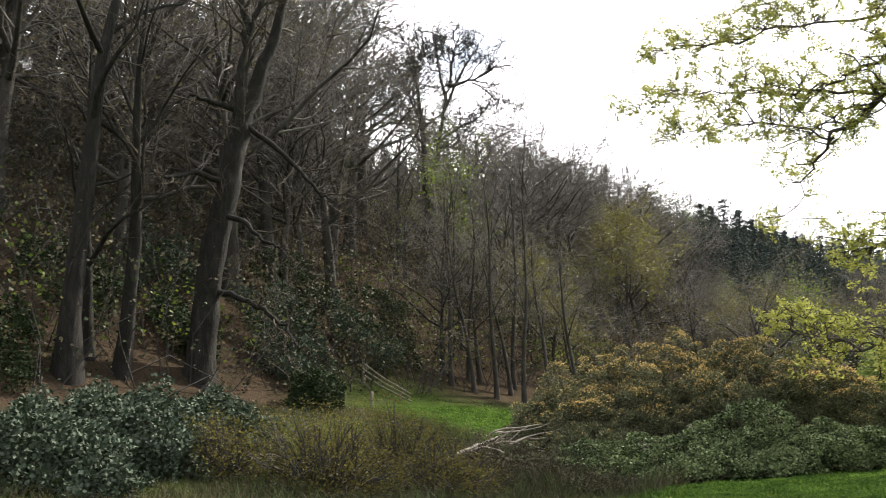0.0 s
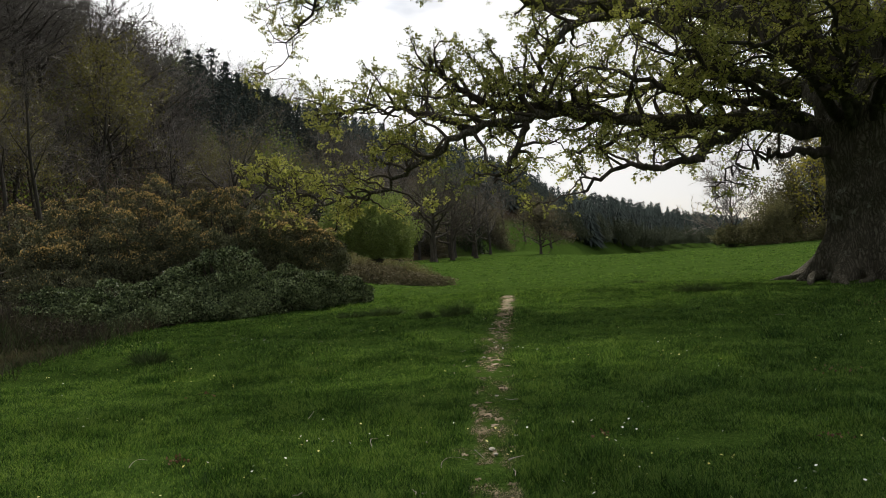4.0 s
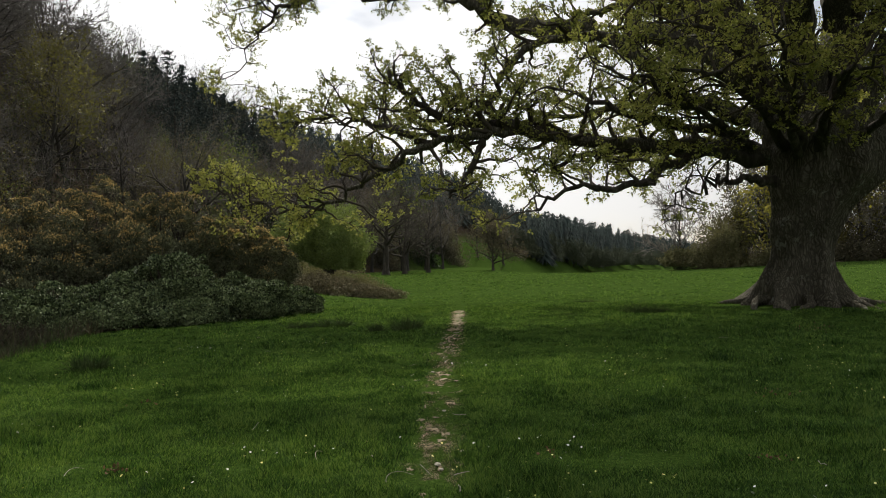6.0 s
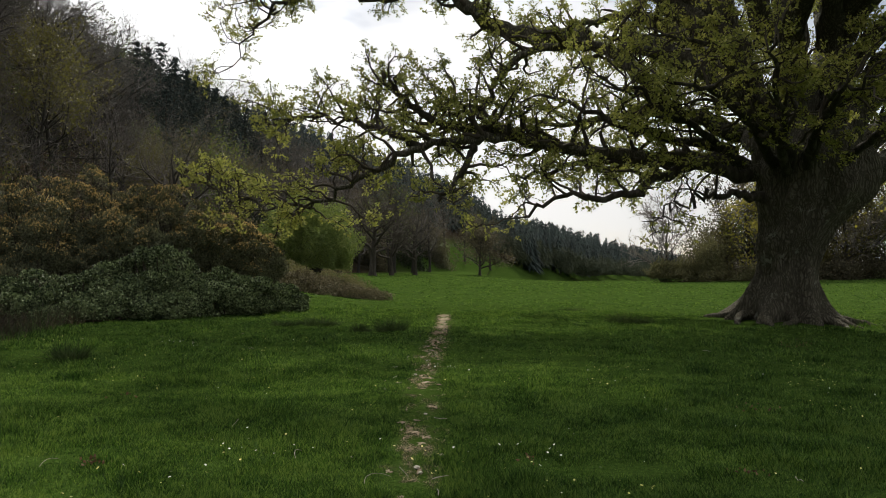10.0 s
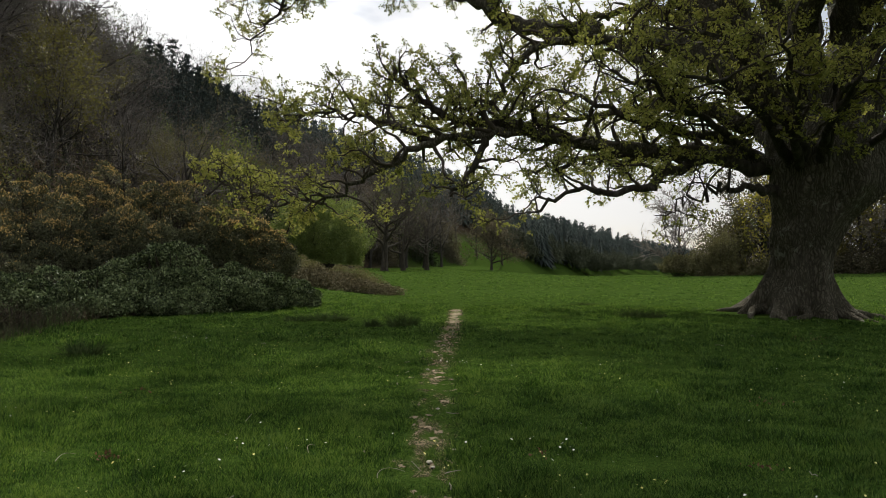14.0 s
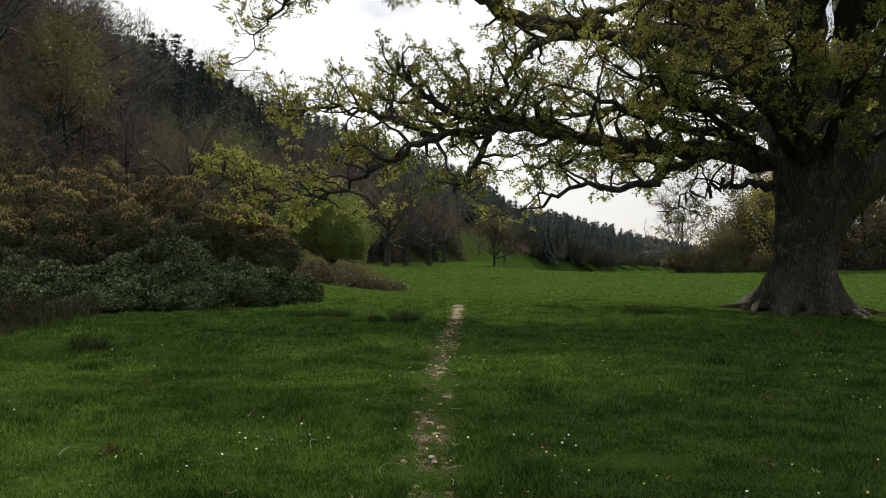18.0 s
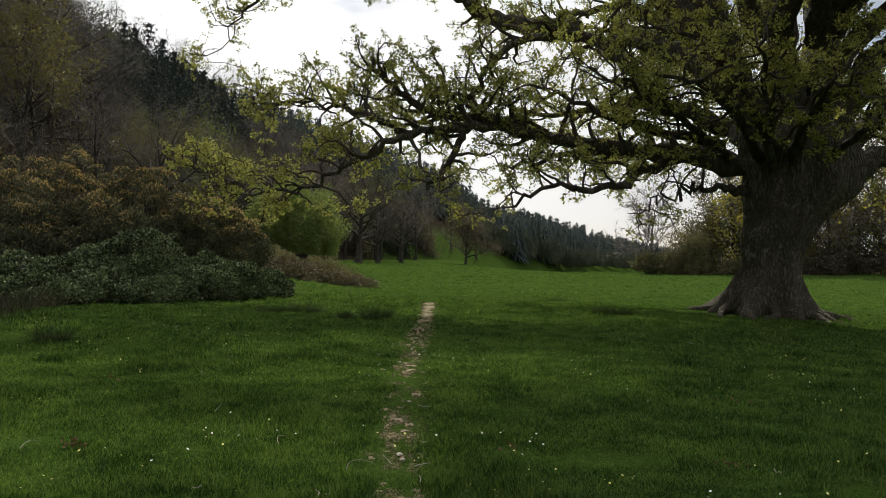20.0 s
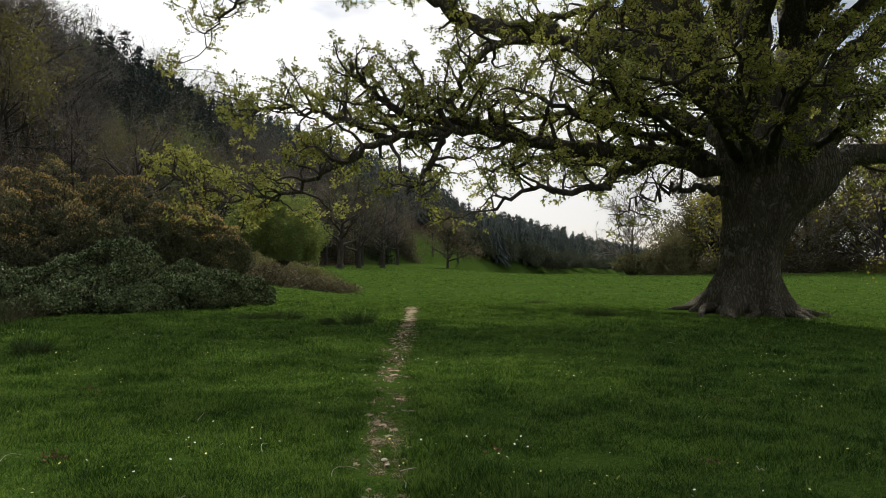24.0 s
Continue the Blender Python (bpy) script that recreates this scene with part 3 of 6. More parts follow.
def bush_thing(name, seed, x, y, rx, ry, h, count, leaf, size, label, stem=None, flower=None, flowers=0, flower_size=0.06, category="bush", group="", lump=0.28, stems=60, shell=0.5, turn=0.0, base=0.0, spiky=0.0, sag=0.0, dome=0.0):
    """A bush of many leaves over a lumpy dome, on real stems, with flowers on its upper side."""
    rng = np.random.default_rng(seed)
    root = tagged(new(name), label, category, group)
    z0 = gz(x, y)
    ph = rng.uniform(0, 6.28, 8)

    def form(u):
        w = 1 + lump * (np.sin(u[:, 0] * 5 + ph[0]) * np.sin(u[:, 1] * 5 + ph[1]) + 0.6 * np.sin(u[:, 0] * 11 + ph[2]) * np.sin(u[:, 2] * 9 + ph[3]) + 0.4 * np.sin(u[:, 1] * 17 + ph[4]) * np.sin(u[:, 0] * 15 + ph[5]))
        knob = np.maximum(0, np.sin(u[:, 0] * 8 + ph[6]) * np.sin(u[:, 1] * 8 + ph[7]) * np.sin(u[:, 2] * 7 + ph[0]))
        return w + lump * 1.2 * knob

    def points(n, lo, hi, upper=False):
        u = unit(rng.standard_normal((n, 3)))
        u[:, 2] = np.abs(u[:, 2]) if not upper else np.abs(u[:, 2]) * 0.8 + 0.25
        u = unit(u)
        k = form(u) * rng.uniform(lo, hi, n) ** 0.7
        p = u * k[:, None] * np.array([rx, ry, h])
        if dome:
            p[:, 2] = h * (dome + (1 - dome) * u[:, 2] * k)
            p[:, :2] *= (0.82 + 0.18 * smooth(u[:, 2] / 0.35))[:, None]
        c, s_ = math.cos(turn), math.sin(turn)
        px, py = p[:, 0] * c - p[:, 1] * s_, p[:, 0] * s_ + p[:, 1] * c
        gzz = ground_z(px + x, py + y) - z0
        return np.stack([px, py, p[:, 2] * (1 - sag * (u[:, 0] ** 2)) + gzz + base], 1), u

    P, u = points(count, shell, 1.0)
    Vl, Fl = leaves(P, size, rng, 0.3, 0.16 if spiky else 0.4, 0.05, out=u * (1.6 if spiky else 0.5))
    t = Tubes()
    for k in range(stems):
        q, _ = points(1, 0.75, 0.95)
        a = np.array([q[0, 0] * 0.25, q[0, 1] * 0.25, 0]) + rng.standard_normal(3) * (0.15, 0.15, 0)
        a[2] = gz(x + a[0], y + a[1]) - z0 - 0.05
        mid = (a + q[0]) / 2 + rng.standard_normal(3) * 0.08 * h
        t.add([a, (a * 2 + mid) / 3, mid, q[0]], [0.035, 0.028, 0.018, 0.006], 4)
    tagged(part("stemwork", t.mesh("stemwork", stem or TWIG), root, "woody stems"), kind="stuff")
    tagged(part("foliage", mesh_of("foliage", Vl, Fl, leaf), root), kind="stuff")
    if flowers:
        P, u = points(flowers * 4, 0.92, 1.08, True)
        w = u[:, 2] + 0.2 * np.sin(u[:, 0] * 9 + ph[6]) * np.sin(u[:, 1] * 9 + ph[7]) + rng.normal(0, 0.14, len(P))
        P = P[w > 0.87][:flowers]
        Vf, Ff = leaves(P, flower_size, rng, 0.3, 0.4, 0.1)
        tagged(part("blossom", mesh_of("blossom", Vf, Ff, flower), root, "small yellow flowers"), kind="stuff")
    root.location = (x, y, z0)
    return root

# ---------------------------------------------------------------- the great oak
OAK = np.array([9.16, 21.7, 0.0])
OAK_SIDE = np.array([0.921, -0.389, 0.0])
oak_rng = np.random.default_rng(11)
oak = tagged(new("oak_tree"), "massive old oak with flared trunk, crooked limbs and young leaves", "tree")
oak_z = gz(OAK[0], OAK[1])


def oak_trunk():
    nz, na = 60, 112
    zz = np.concatenate([np.linspace(-0.25, 1.2, 26), np.linspace(1.25, 5.4, nz - 26)])
    rad = np.interp(zz, [-0.25, 0.0, 0.4, 0.8, 1.2, 1.5, 1.9, 2.4, 2.8, 3.3, 3.8, 4.3, 4.9, 5.4], [1.02, 0.97, 0.9, 0.82, 0.73, 0.7, 0.76, 0.93, 1.1, 1.36, 1.42, 1.35, 1.0, 0.6])
    shift = np.interp(zz, [0, 1.4, 2.0, 2.8, 3.3, 4.3, 5.4], [0.0, 0.05, 0.14, 0.42, 0.62, 0.75, 0.8])
    a = np.arange(na) / na * 2 * np.pi
    V = np.zeros((nz, na, 3))
    for i, z in enumerate(zz):
        root = math.exp(-max(z, 0) / 0.5)
        lobe = 0.5 + 0.5 * np.cos(a * 7 + 1.1 + 0.5 * np.sin(a * 2 + 0.6))
        long_left = np.exp(-((np.angle(np.exp(1j * (a - 2.75)))) / 0.3) ** 2) + 0.55 * np.exp(-((np.angle(np.exp(1j * (a + 0.4)))) / 0.25) ** 2)
        flute = 0.075 * np.sin(a * 7 + 1.1 + 0.5 * np.sin(a * 2 + 0.6) + 0.12 * z) + 0.03 * np.sin(a * 13 + z * 0.7)
        r = rad[i] * (1 + flute) + root * (0.6 * lobe ** 2 + 0.75 * long_left - 0.06)
        burr = np.array([noise.noise((math.cos(b) * 1.6, math.sin(b) * 1.6, z * 1.3)) for b in a])
        ridge = np.array([noise.noise((math.cos(b) * 7, math.sin(b) * 7, z * 0.9)) for b in a])
        r = r + 0.16 * burr * min(1.0, max(z, 0) / 1.2 + 0.25) + 0.07 * ridge
        c = OAK + OAK_SIDE * shift[i]
        squash = 1 - 0.22 * smooth((z - 2.6) / 1.5)
        ux = np.cos(a)[:, None] * OAK_SIDE[None] * r[:, None]
        dv = np.array([0.389, 0.921, 0.0])
        uy = np.sin(a)[:, None] * dv[None] * r[:, None] * squash
        V[i] = c + ux + uy
        drop = root * np.clip(r - 1.45, 0, 3) * 0.05
        V[i, :, 2] = oak_z + z - drop
    f = (np.arange(nz - 1)[:, None] * na + np.arange(na)[None]).reshape(-1, 1)
    g = (np.arange(nz - 1)[:, None] * na + (np.arange(na)[None] + 1) % na).reshape(-1, 1)
    return mesh_of("trunk", V.reshape(-1, 3), np.concatenate([f, g, g + na, f + na], 1), TRUNK_BARK, True)


part("trunk", oak_trunk(), oak, "thick fissured grey-brown trunk with spreading roots")
for k, (a, L, r0) in enumerate([(3.0, 1.35, 0.14), (2.5, 1.1, 0.14), (3.6, 1.2, 0.15), (4.3, 1.0, 0.17), (4.9, 0.9, 0.15), (5.5, 1.1, 0.16), (0.1, 1.5, 0.15), (6.0, 1.2, 0.13)]):
    way = OAK_SIDE * math.cos(a) + np.array([0.389, 0.921, 0.0]) * math.sin(a)
    line = wander(oak_rng, OAK + way * 0.85, way, L + 0.3, 8, 0.26)
    line[:, 2] = ground_z(line[:, 0], line[:, 1]) + np.linspace(0.16, -0.05, 9) + oak_rng.normal(0, 0.015, 9)
    t = Tubes()
    t.add(line, np.linspace(r0, 0.045, 9), 9, 0.1, oak_rng)
    part("root", t.mesh("root", TRUNK_BARK), oak)
oak_twigs, oak_ends = Tubes(), []


def oak_limb(*pts, leafy=1.0, start=0.18, dense=1.0):
    """One main limb through the points (x, y, z, thickness), with crooked side branches and twigs that end in leaf tufts."""
    P = np.array(pts)
    k = np.arange(len(P))
    kk = np.linspace(0, len(P) - 1, (len(P) - 1) * 5 + 1)
    # a rounded line through the points
    Q = np.zeros((len(kk), 4))
    for j, u in enumerate(kk):
        i = min(int(u), len(P) - 2)
        t = u - i
        p0, p1, p2, p3 = P[max(i - 1, 0)], P[i], P[i + 1], P[min(i + 2, len(P) - 1)]
        Q[j] = 0.5 * (2 * p1 + (p2 - p0) * t + (2 * p0 - 5 * p1 + 4 * p2 - p3) * t * t + (3 * p1 - p0 - 3 * p2 + p3) * t ** 3)
    Q[:, 3] = np.maximum(np.interp(kk, k, P[:, 3]), 0.012)
    Q[1:-1, :3] += oak_rng.standard_normal((len(Q) - 2, 3)) * (np.minimum(Q[1:-1, 3:] * 0.36, 0.085) + 0.075 * (Q[1:-1, 3:] < 0.075))
    t = Tubes()
    t.add(Q[:, :3], Q[:, 3], 14 if P[0, 3] > 0.3 else 9, 0.05, oak_rng)
    part("limb", t.mesh("limb", TRUNK_BARK if P[0, 3] > 0.25 else BARK), oak)
    seg = np.linalg.norm(np.diff(Q[:, :3], axis=0), axis=1)
    run = np.concatenate([[0], np.cumsum(seg)])
    total = run[-1]
    n = int(total * 3.0 * leafy * dense) + 3
    for m in range(n):
        s = total * (start + (1 - start) * (m + oak_rng.uniform(0, 1)) / n)
        j = min(np.searchsorted(run, s), len(Q) - 1)
        q, rad = Q[j, :3], Q[j, 3]
        d = unit(Q[j, :3] - Q[max(j - 1, 0), :3])
        w = side_way(oak_rng, d, oak_rng.uniform(0.5, 1.25))
        w = unit(w * np.array([1, 1, 0.75 if w[2] > 0 else 0.3]) + np.array([0, 0, 0.1 if rad > 0.09 else 0.26]))
        L = oak_rng.uniform(0.6, 2.1) * (0.75 + 0.6 * min(rad / 0.2, 1.0))
        b = wander(oak_rng, q, w, L, 7, 0.36, 0.03)
        rb = min(rad * 0.5, 0.07) + 0.008
        oak_twigs.add(b, np.linspace(rb, 0.012, len(b)), 5)
        for _ in range(int(5 + L * 3)):
            j2 = oak_rng.integers(3, len(b))
            w2 = side_way(oak_rng, unit(b[j2] - b[j2 - 1]), oak_rng.uniform(0.4, 1.1))
            c = wander(oak_rng, b[j2], w2, oak_rng.uniform(0.22, 0.6), 3, 0.36, 0.05)
            oak_twigs.add(c, np.linspace(0.012, 0.006, len(c)), 3)
            oak_ends.extend([c[-1], c[-2]] if oak_rng.random() < 0.45 * leafy else [c[-1]])
        oak_ends.append(b[-1])


oak_limb((9.24, 21.72, 4.04, 0.268), (7.22, 21.7, 4.37, 0.225), (5.35, 21.62, 4.39, 0.193), (3.54, 21.73, 4.59, 0.161), (2.04, 21.94, 4.93, 0.144), (0.98, 22.17, 4.94, 0.118), (-0.56, 22.6, 4.71, 0.107), (-1.65, 22.84, 4.22, 0.086), (-2.93, 23.17, 3.43, 0.064), (-4.42, 23.58, 3.1, 0.043), (-6.16, 24.09, 3.35, 0.027), (-7.3, 24.36, 3.84, 0.016), dense=1.5)  # low left
oak_limb((2.65, 21.9, 4.79, 0.176), (1.16, 22.74, 5.3, 0.141), (-0.02, 23.24, 5.51, 0.12), (-0.92, 23.4, 6.08, 0.092), (-1.72, 23.52, 6.81, 0.0635), dense=1.9)  # hook left
oak_limb((-0.56, 22.6, 4.71, 0.115), (-1.38, 23.16, 5.14, 0.0984), (-2.23, 23.74, 5.53, 0.0738), (-3.48, 24.48, 5.88, 0.0492), (-5.16, 25.41, 5.83, 0.0246), dense=1.9)  # fork left
oak_limb((0.86, 22.22, 4.82, 0.107), (0.61, 22.1, 4.03, 0.0902), (0.3, 22.08, 3.65, 0.0738), (-0.05, 22.04, 3.2, 0.041), dense=0.9)  # droop left
oak_limb((7.98, 21.71, 5.08, 0.254), (6.18, 21.92, 5.83, 0.198), (4.84, 22.27, 7.26, 0.169), (3.63, 22.57, 7.61, 0.127), (2.4, 22.87, 7.47, 0.106), (1.55, 23.01, 6.79, 0.092), (1.23, 22.93, 6.2, 0.0705), (0.05, 23.21, 5.75, 0.0423), dense=1.1)  # mid left
oak_limb((8.09, 21.55, 3.99, 0.199), (6.25, 21.03, 4.12, 0.15), (5.17, 20.83, 3.56, 0.112), (4.15, 20.83, 3.25, 0.081), (3.16, 21.03, 3.31, 0.062), (2.16, 21.23, 2.76, 0.037), dense=0.8)  # low front
oak_limb((8.5, 21.38, 3.31, 0.16), (7.7, 21.07, 3.46, 0.1), (7.13, 20.87, 3.35, 0.07), (6.62, 20.76, 3.5, 0.055), (6.28, 20.58, 3.2, 0.04), (5.74, 20.48, 3.08, 0.028), (5.5, 20.37, 2.79, 0.02), (5.01, 20.25, 2.66, 0.012), leafy=0.25)  # bare twig
oak_limb((8.92, 22.07, 4.07, 0.46), (8.58, 22.54, 6.49, 0.29), (8.05, 23.19, 8.73, 0.26), (7.36, 24.03, 11.66, 0.289), (6.23, 25.16, 14.9, 0.17), (5.16, 26.26, 17.82, 0.068), start=0.5, dense=0.32)  # stem a
oak_limb((9.59, 21.79, 4.05, 0.56), (9.53, 21.92, 6.38, 0.43), (9.4, 22.08, 8.75, 0.38), (9.22, 21.94, 11.03, 0.357), (9.37, 21.66, 13.68, 0.238), (8.79, 21.47, 15.83, 0.085), start=0.5, dense=0.32)  # stem b
oak_limb((10.15, 21.66, 4.05, 0.51), (10.53, 22.04, 6.44, 0.31), (11.0, 22.27, 8.86, 0.28), (11.77, 22.6, 11.55, 0.272), (12.42, 22.98, 14.51, 0.17), (13.51, 23.17, 16.65, 0.068), start=0.5, dense=0.32)  # stem c
oak_limb((10.15, 21.33, 3.72, 0.51), (10.6, 20.95, 5.4, 0.36), (11.2, 20.52, 6.7, 0.29), (12.0, 20.0, 7.6, 0.26), (12.77, 19.35, 9.12, 0.238), (13.72, 18.74, 10.13, 0.136), start=0.5, dense=0.32)  # stem d
oak_limb((10.41, 21.22, 3.56, 0.41), (11.47, 21.21, 4.19, 0.312), (12.77, 21.09, 4.58, 0.246), (14.2, 20.92, 4.37, 0.18), (15.62, 20.76, 3.79, 0.115), (17.03, 20.6, 3.22, 0.0492))  # right low
oak_limb((10.5, 22.05, 3.95, 0.41), (12.08, 22.69, 5.33, 0.295), (13.98, 23.41, 6.65, 0.213), (16.34, 24.14, 7.72, 0.131), (18.3, 24.4, 8.18, 0.0492))  # right back
oak_limb((8.75, 21.27, 4.13, 0.153), (7.91, 20.32, 4.79, 0.117), (7.11, 19.36, 5.24, 0.09), (6.0, 18.52, 5.59, 0.059), (4.91, 17.9, 5.68, 0.027), dense=0.85)  # front a
oak_limb((9.31, 20.82, 3.95, 0.144), (8.93, 19.68, 4.65, 0.108), (8.75, 18.45, 5.12, 0.081), (8.54, 17.23, 5.39, 0.054), (8.58, 16.13, 5.39, 0.023), dense=0.85)  # front b
oak_limb((8.89, 20.89, 3.94, 0.135), (8.25, 19.75, 4.51, 0.099), (7.83, 18.62, 5.13, 0.072), (7.09, 17.63, 5.8, 0.045), (6.88, 16.85, 6.33, 0.023), dense=0.85)  # front c
oak_limb((9.59, 22.54, 4.13, 0.328), (9.42, 24.24, 6.01, 0.246), (8.69, 26.29, 7.82, 0.164), (7.71, 28.22, 9.42, 0.082), dense=0.8)  # back a
oak_limb((8.27, 22.13, 6.39, 0.41), (6.83, 23.17, 7.46, 0.344), (5.26, 24.27, 8.24, 0.295), dense=1.05)  # high left
oak_limb((4.39, 24.63, 8.44, 0.295), (3.44, 25.25, 8.59, 0.279), (1.96, 26.09, 9.02, 0.254), (0.71, 26.73, 9.9, 0.23), (-0.46, 27.34, 10.87, 0.197), (-1.35, 27.82, 11.85, 0.164), (-1.8, 28.01, 12.4, 0.123), (-2.93, 28.49, 12.68, 0.0902), (-4.02, 28.84, 12.75, 0.0656), (-5.62, 29.3, 12.57, 0.041), (-7.31, 29.79, 12.66, 0.0246), dense=1.05)  # high left2
oak_limb((-1.47, 27.87, 11.56, 0.131), (-2.8, 28.32, 11.51, 0.107), (-4.09, 28.76, 11.55, 0.0984), (-5.16, 29.1, 10.87, 0.082), (-6.1, 29.39, 10.58, 0.0574), (-7.13, 29.72, 9.64, 0.0328), (-8.22, 30.07, 8.15, 0.0164), dense=1.05)  # high hang
oak_limb((0.13, 27.03, 10.32, 0.115), (-1.05, 27.37, 10.57, 0.0902), (-2.04, 27.67, 10.41, 0.082), (-3.22, 28.07, 10.86, 0.0574), (-4.4, 28.56, 11.15, 0.041), (-6.38, 29.29, 11.1, 0.0246), (-8.15, 29.93, 10.73, 0.0164), dense=1.05)  # high fork
oak_limb((-2.11, 28.14, 12.39, 0.082), (-2.53, 28.32, 12.91, 0.0656), (-2.51, 28.31, 13.88, 0.0574), (-3.11, 28.56, 14.43, 0.041), (-3.92, 28.9, 14.17, 0.0246), dense=1.05)  # high curl
oak_limb((8.3, 22.9, 7.6, 0.42), (6.39, 24.01, 9.55, 0.312), (5.61, 24.55, 10.36, 0.246), (4.67, 25.17, 11.25, 0.205), (3.39, 25.92, 11.67, 0.164), (2.06, 26.59, 11.27, 0.123), (0.68, 27.29, 11.37, 0.0902), (-0.24, 27.78, 11.49, 0.0656), (-1.88, 28.58, 13.34, 0.041), (-3.94, 29.45, 15.2, 0.0246), dense=1.05)  # crown left
oak_limb((4.67, 25.16, 11.3, 0.164), (3.46, 26.11, 12.11, 0.139), (2.21, 26.85, 12.6, 0.115), (1.08, 27.55, 13.62, 0.082), (-0.12, 28.28, 15.04, 0.0656), (-2.05, 29.31, 17.07, 0.041), dense=1.05)  # crown top
oak_limb((8.05, 23.2, 8.7, 0.4), (5.91, 23.78, 10.36, 0.246), (5.0, 23.94, 11.78, 0.213), (4.05, 24.12, 13.46, 0.164), (2.71, 24.47, 15.05, 0.115), (0.86, 25.04, 16.4, 0.0574), dense=1.05)  # crown far
oak_limb((-4.09, 28.76, 11.55, 0.0656), (-6.35, 29.5, 12.3, 0.0492), (-8.84, 30.33, 13.44, 0.0369), (-11.63, 31.29, 14.47, 0.0246), (-14.29, 32.2, 14.69, 0.0123), dense=2.0)  # outer left
oak_limb((-3.92, 28.9, 14.17, 0.0492), (-6.73, 29.87, 15.07, 0.041), (-9.92, 31.0, 15.99, 0.0287), (-13.24, 32.19, 17.29, 0.0123), dense=2.0)  # outer top
oak_limb((-0.12, 28.28, 15.04, 0.0656), (-2.77, 28.96, 15.56, 0.0492), (-5.72, 29.77, 16.16, 0.0328), (-8.74, 30.62, 17.0, 0.0164), dense=2.0)  # outer crown
oak_limb((-6.1, 29.39, 10.58, 0.041), (-7.58, 29.69, 11.51, 0.0328), (-9.9, 30.45, 12.43, 0.0246), (-12.81, 31.46, 12.79, 0.0123), dense=2.0)  # outer low
oak_limb((7.89, 21.42, 4.28, 0.127), (6.51, 20.48, 4.93, 0.09), (5.27, 19.7, 5.4, 0.063), (4.28, 19.03, 5.64, 0.041), (3.54, 18.7, 5.88, 0.018), dense=0.85)  # front d
oak_limb((10.14, 20.69, 4.1, 0.135), (10.18, 19.37, 4.64, 0.09), (10.25, 18.25, 4.94, 0.063), (10.46, 17.29, 5.09, 0.032), dense=0.85)  # front e
oak_limb((8.97, 20.74, 4.08, 0.127), (7.95, 20.09, 5.26, 0.099), (6.85, 19.47, 6.35, 0.076), (5.93, 18.77, 6.69, 0.054), (4.6, 18.25, 6.77, 0.023), dense=0.85)  # front f
oak_limb((9.22, 20.64, 4.07, 0.127), (9.19, 19.35, 5.16, 0.09), (9.49, 18.35, 6.04, 0.068), (9.74, 17.16, 6.14, 0.027), dense=0.85)  # front g
oak_limb((7.89, 21.85, 4.63, 0.162), (6.27, 21.67, 4.95, 0.125), (4.88, 21.6, 5.21, 0.093), (3.52, 21.74, 5.73, 0.056), (2.46, 21.76, 5.93, 0.025), dense=0.75)  # low mid
oak_limb((5.35, 21.62, 4.39, 0.125), (4.15, 21.69, 4.3, 0.081), (3.06, 21.5, 4.02, 0.056), (1.87, 21.57, 3.85, 0.025), dense=0.6)  # low fill
# the limbs named over rise out of sight, added to shade the meadow
oak_limb((9.12, 21.22, 7.58, 0.328), (8.56, 18.75, 9.28, 0.262), (7.47, 15.95, 10.52, 0.197), (6.0, 13.31, 11.77, 0.131), (4.57, 11.75, 13.71, 0.0492), dense=0.9)  # over front
oak_limb((8.64, 21.53, 7.65, 0.328), (7.06, 19.82, 9.79, 0.262), (5.32, 17.94, 11.75, 0.197), (3.57, 16.08, 13.92, 0.123), (1.6, 15.17, 16.54, 0.0492), dense=0.3)  # over left
oak_limb((9.93, 20.99, 7.24, 0.328), (10.07, 18.54, 9.25, 0.246), (10.21, 15.88, 10.59, 0.18), (10.5, 13.59, 11.61, 0.0984), (11.41, 12.11, 11.86, 0.041), dense=0.9)  # over right
oak_limb((10.22, 22.93, 5.8, 0.328), (11.81, 24.97, 8.67, 0.246), (12.73, 27.84, 11.83, 0.164), (12.83, 30.51, 14.06, 0.0656), dense=0.5)  # far side
oak_limb((8.92, 22.5, 4.74, 0.258), (8.08, 25.46, 6.18, 0.198), (6.57, 28.27, 6.82, 0.152), (4.55, 30.64, 6.77, 0.091), (2.56, 32.57, 7.48, 0.038), dense=0.9)  # back left
oak_limb((9.14, 22.63, 4.29, 0.228), (8.51, 25.06, 4.89, 0.167), (7.51, 27.22, 5.23, 0.122), (6.37, 29.01, 5.02, 0.076), (5.41, 30.5, 5.27, 0.03), dense=0.9)  # back low
oak_limb((8.76, 23.0, 6.75, 0.34), (8.01, 25.93, 8.63, 0.26), (6.98, 28.53, 10.28, 0.18), (5.39, 30.94, 10.72, 0.1), (3.87, 32.67, 10.49, 0.04), dense=0.7)  # back high
oak_limb((9.93, 20.99, 7.24, 0.3), (9.17, 17.4, 10.38, 0.24), (8.21, 13.47, 12.77, 0.17), (7.49, 10.51, 14.92, 0.08), dense=1.3)  # over near
oak_limb((10.27, 21.06, 7.57, 0.3), (10.92, 17.75, 9.35, 0.22), (11.39, 14.3, 10.51, 0.14), (10.98, 11.21, 11.93, 0.06), dense=1.3)  # over wide
oak_limb((9.84, 20.81, 7.49, 0.28), (8.87, 17.53, 9.81, 0.22), (7.92, 13.59, 10.91, 0.15), (6.86, 10.78, 12.1, 0.06), dense=1.7)  # over mid
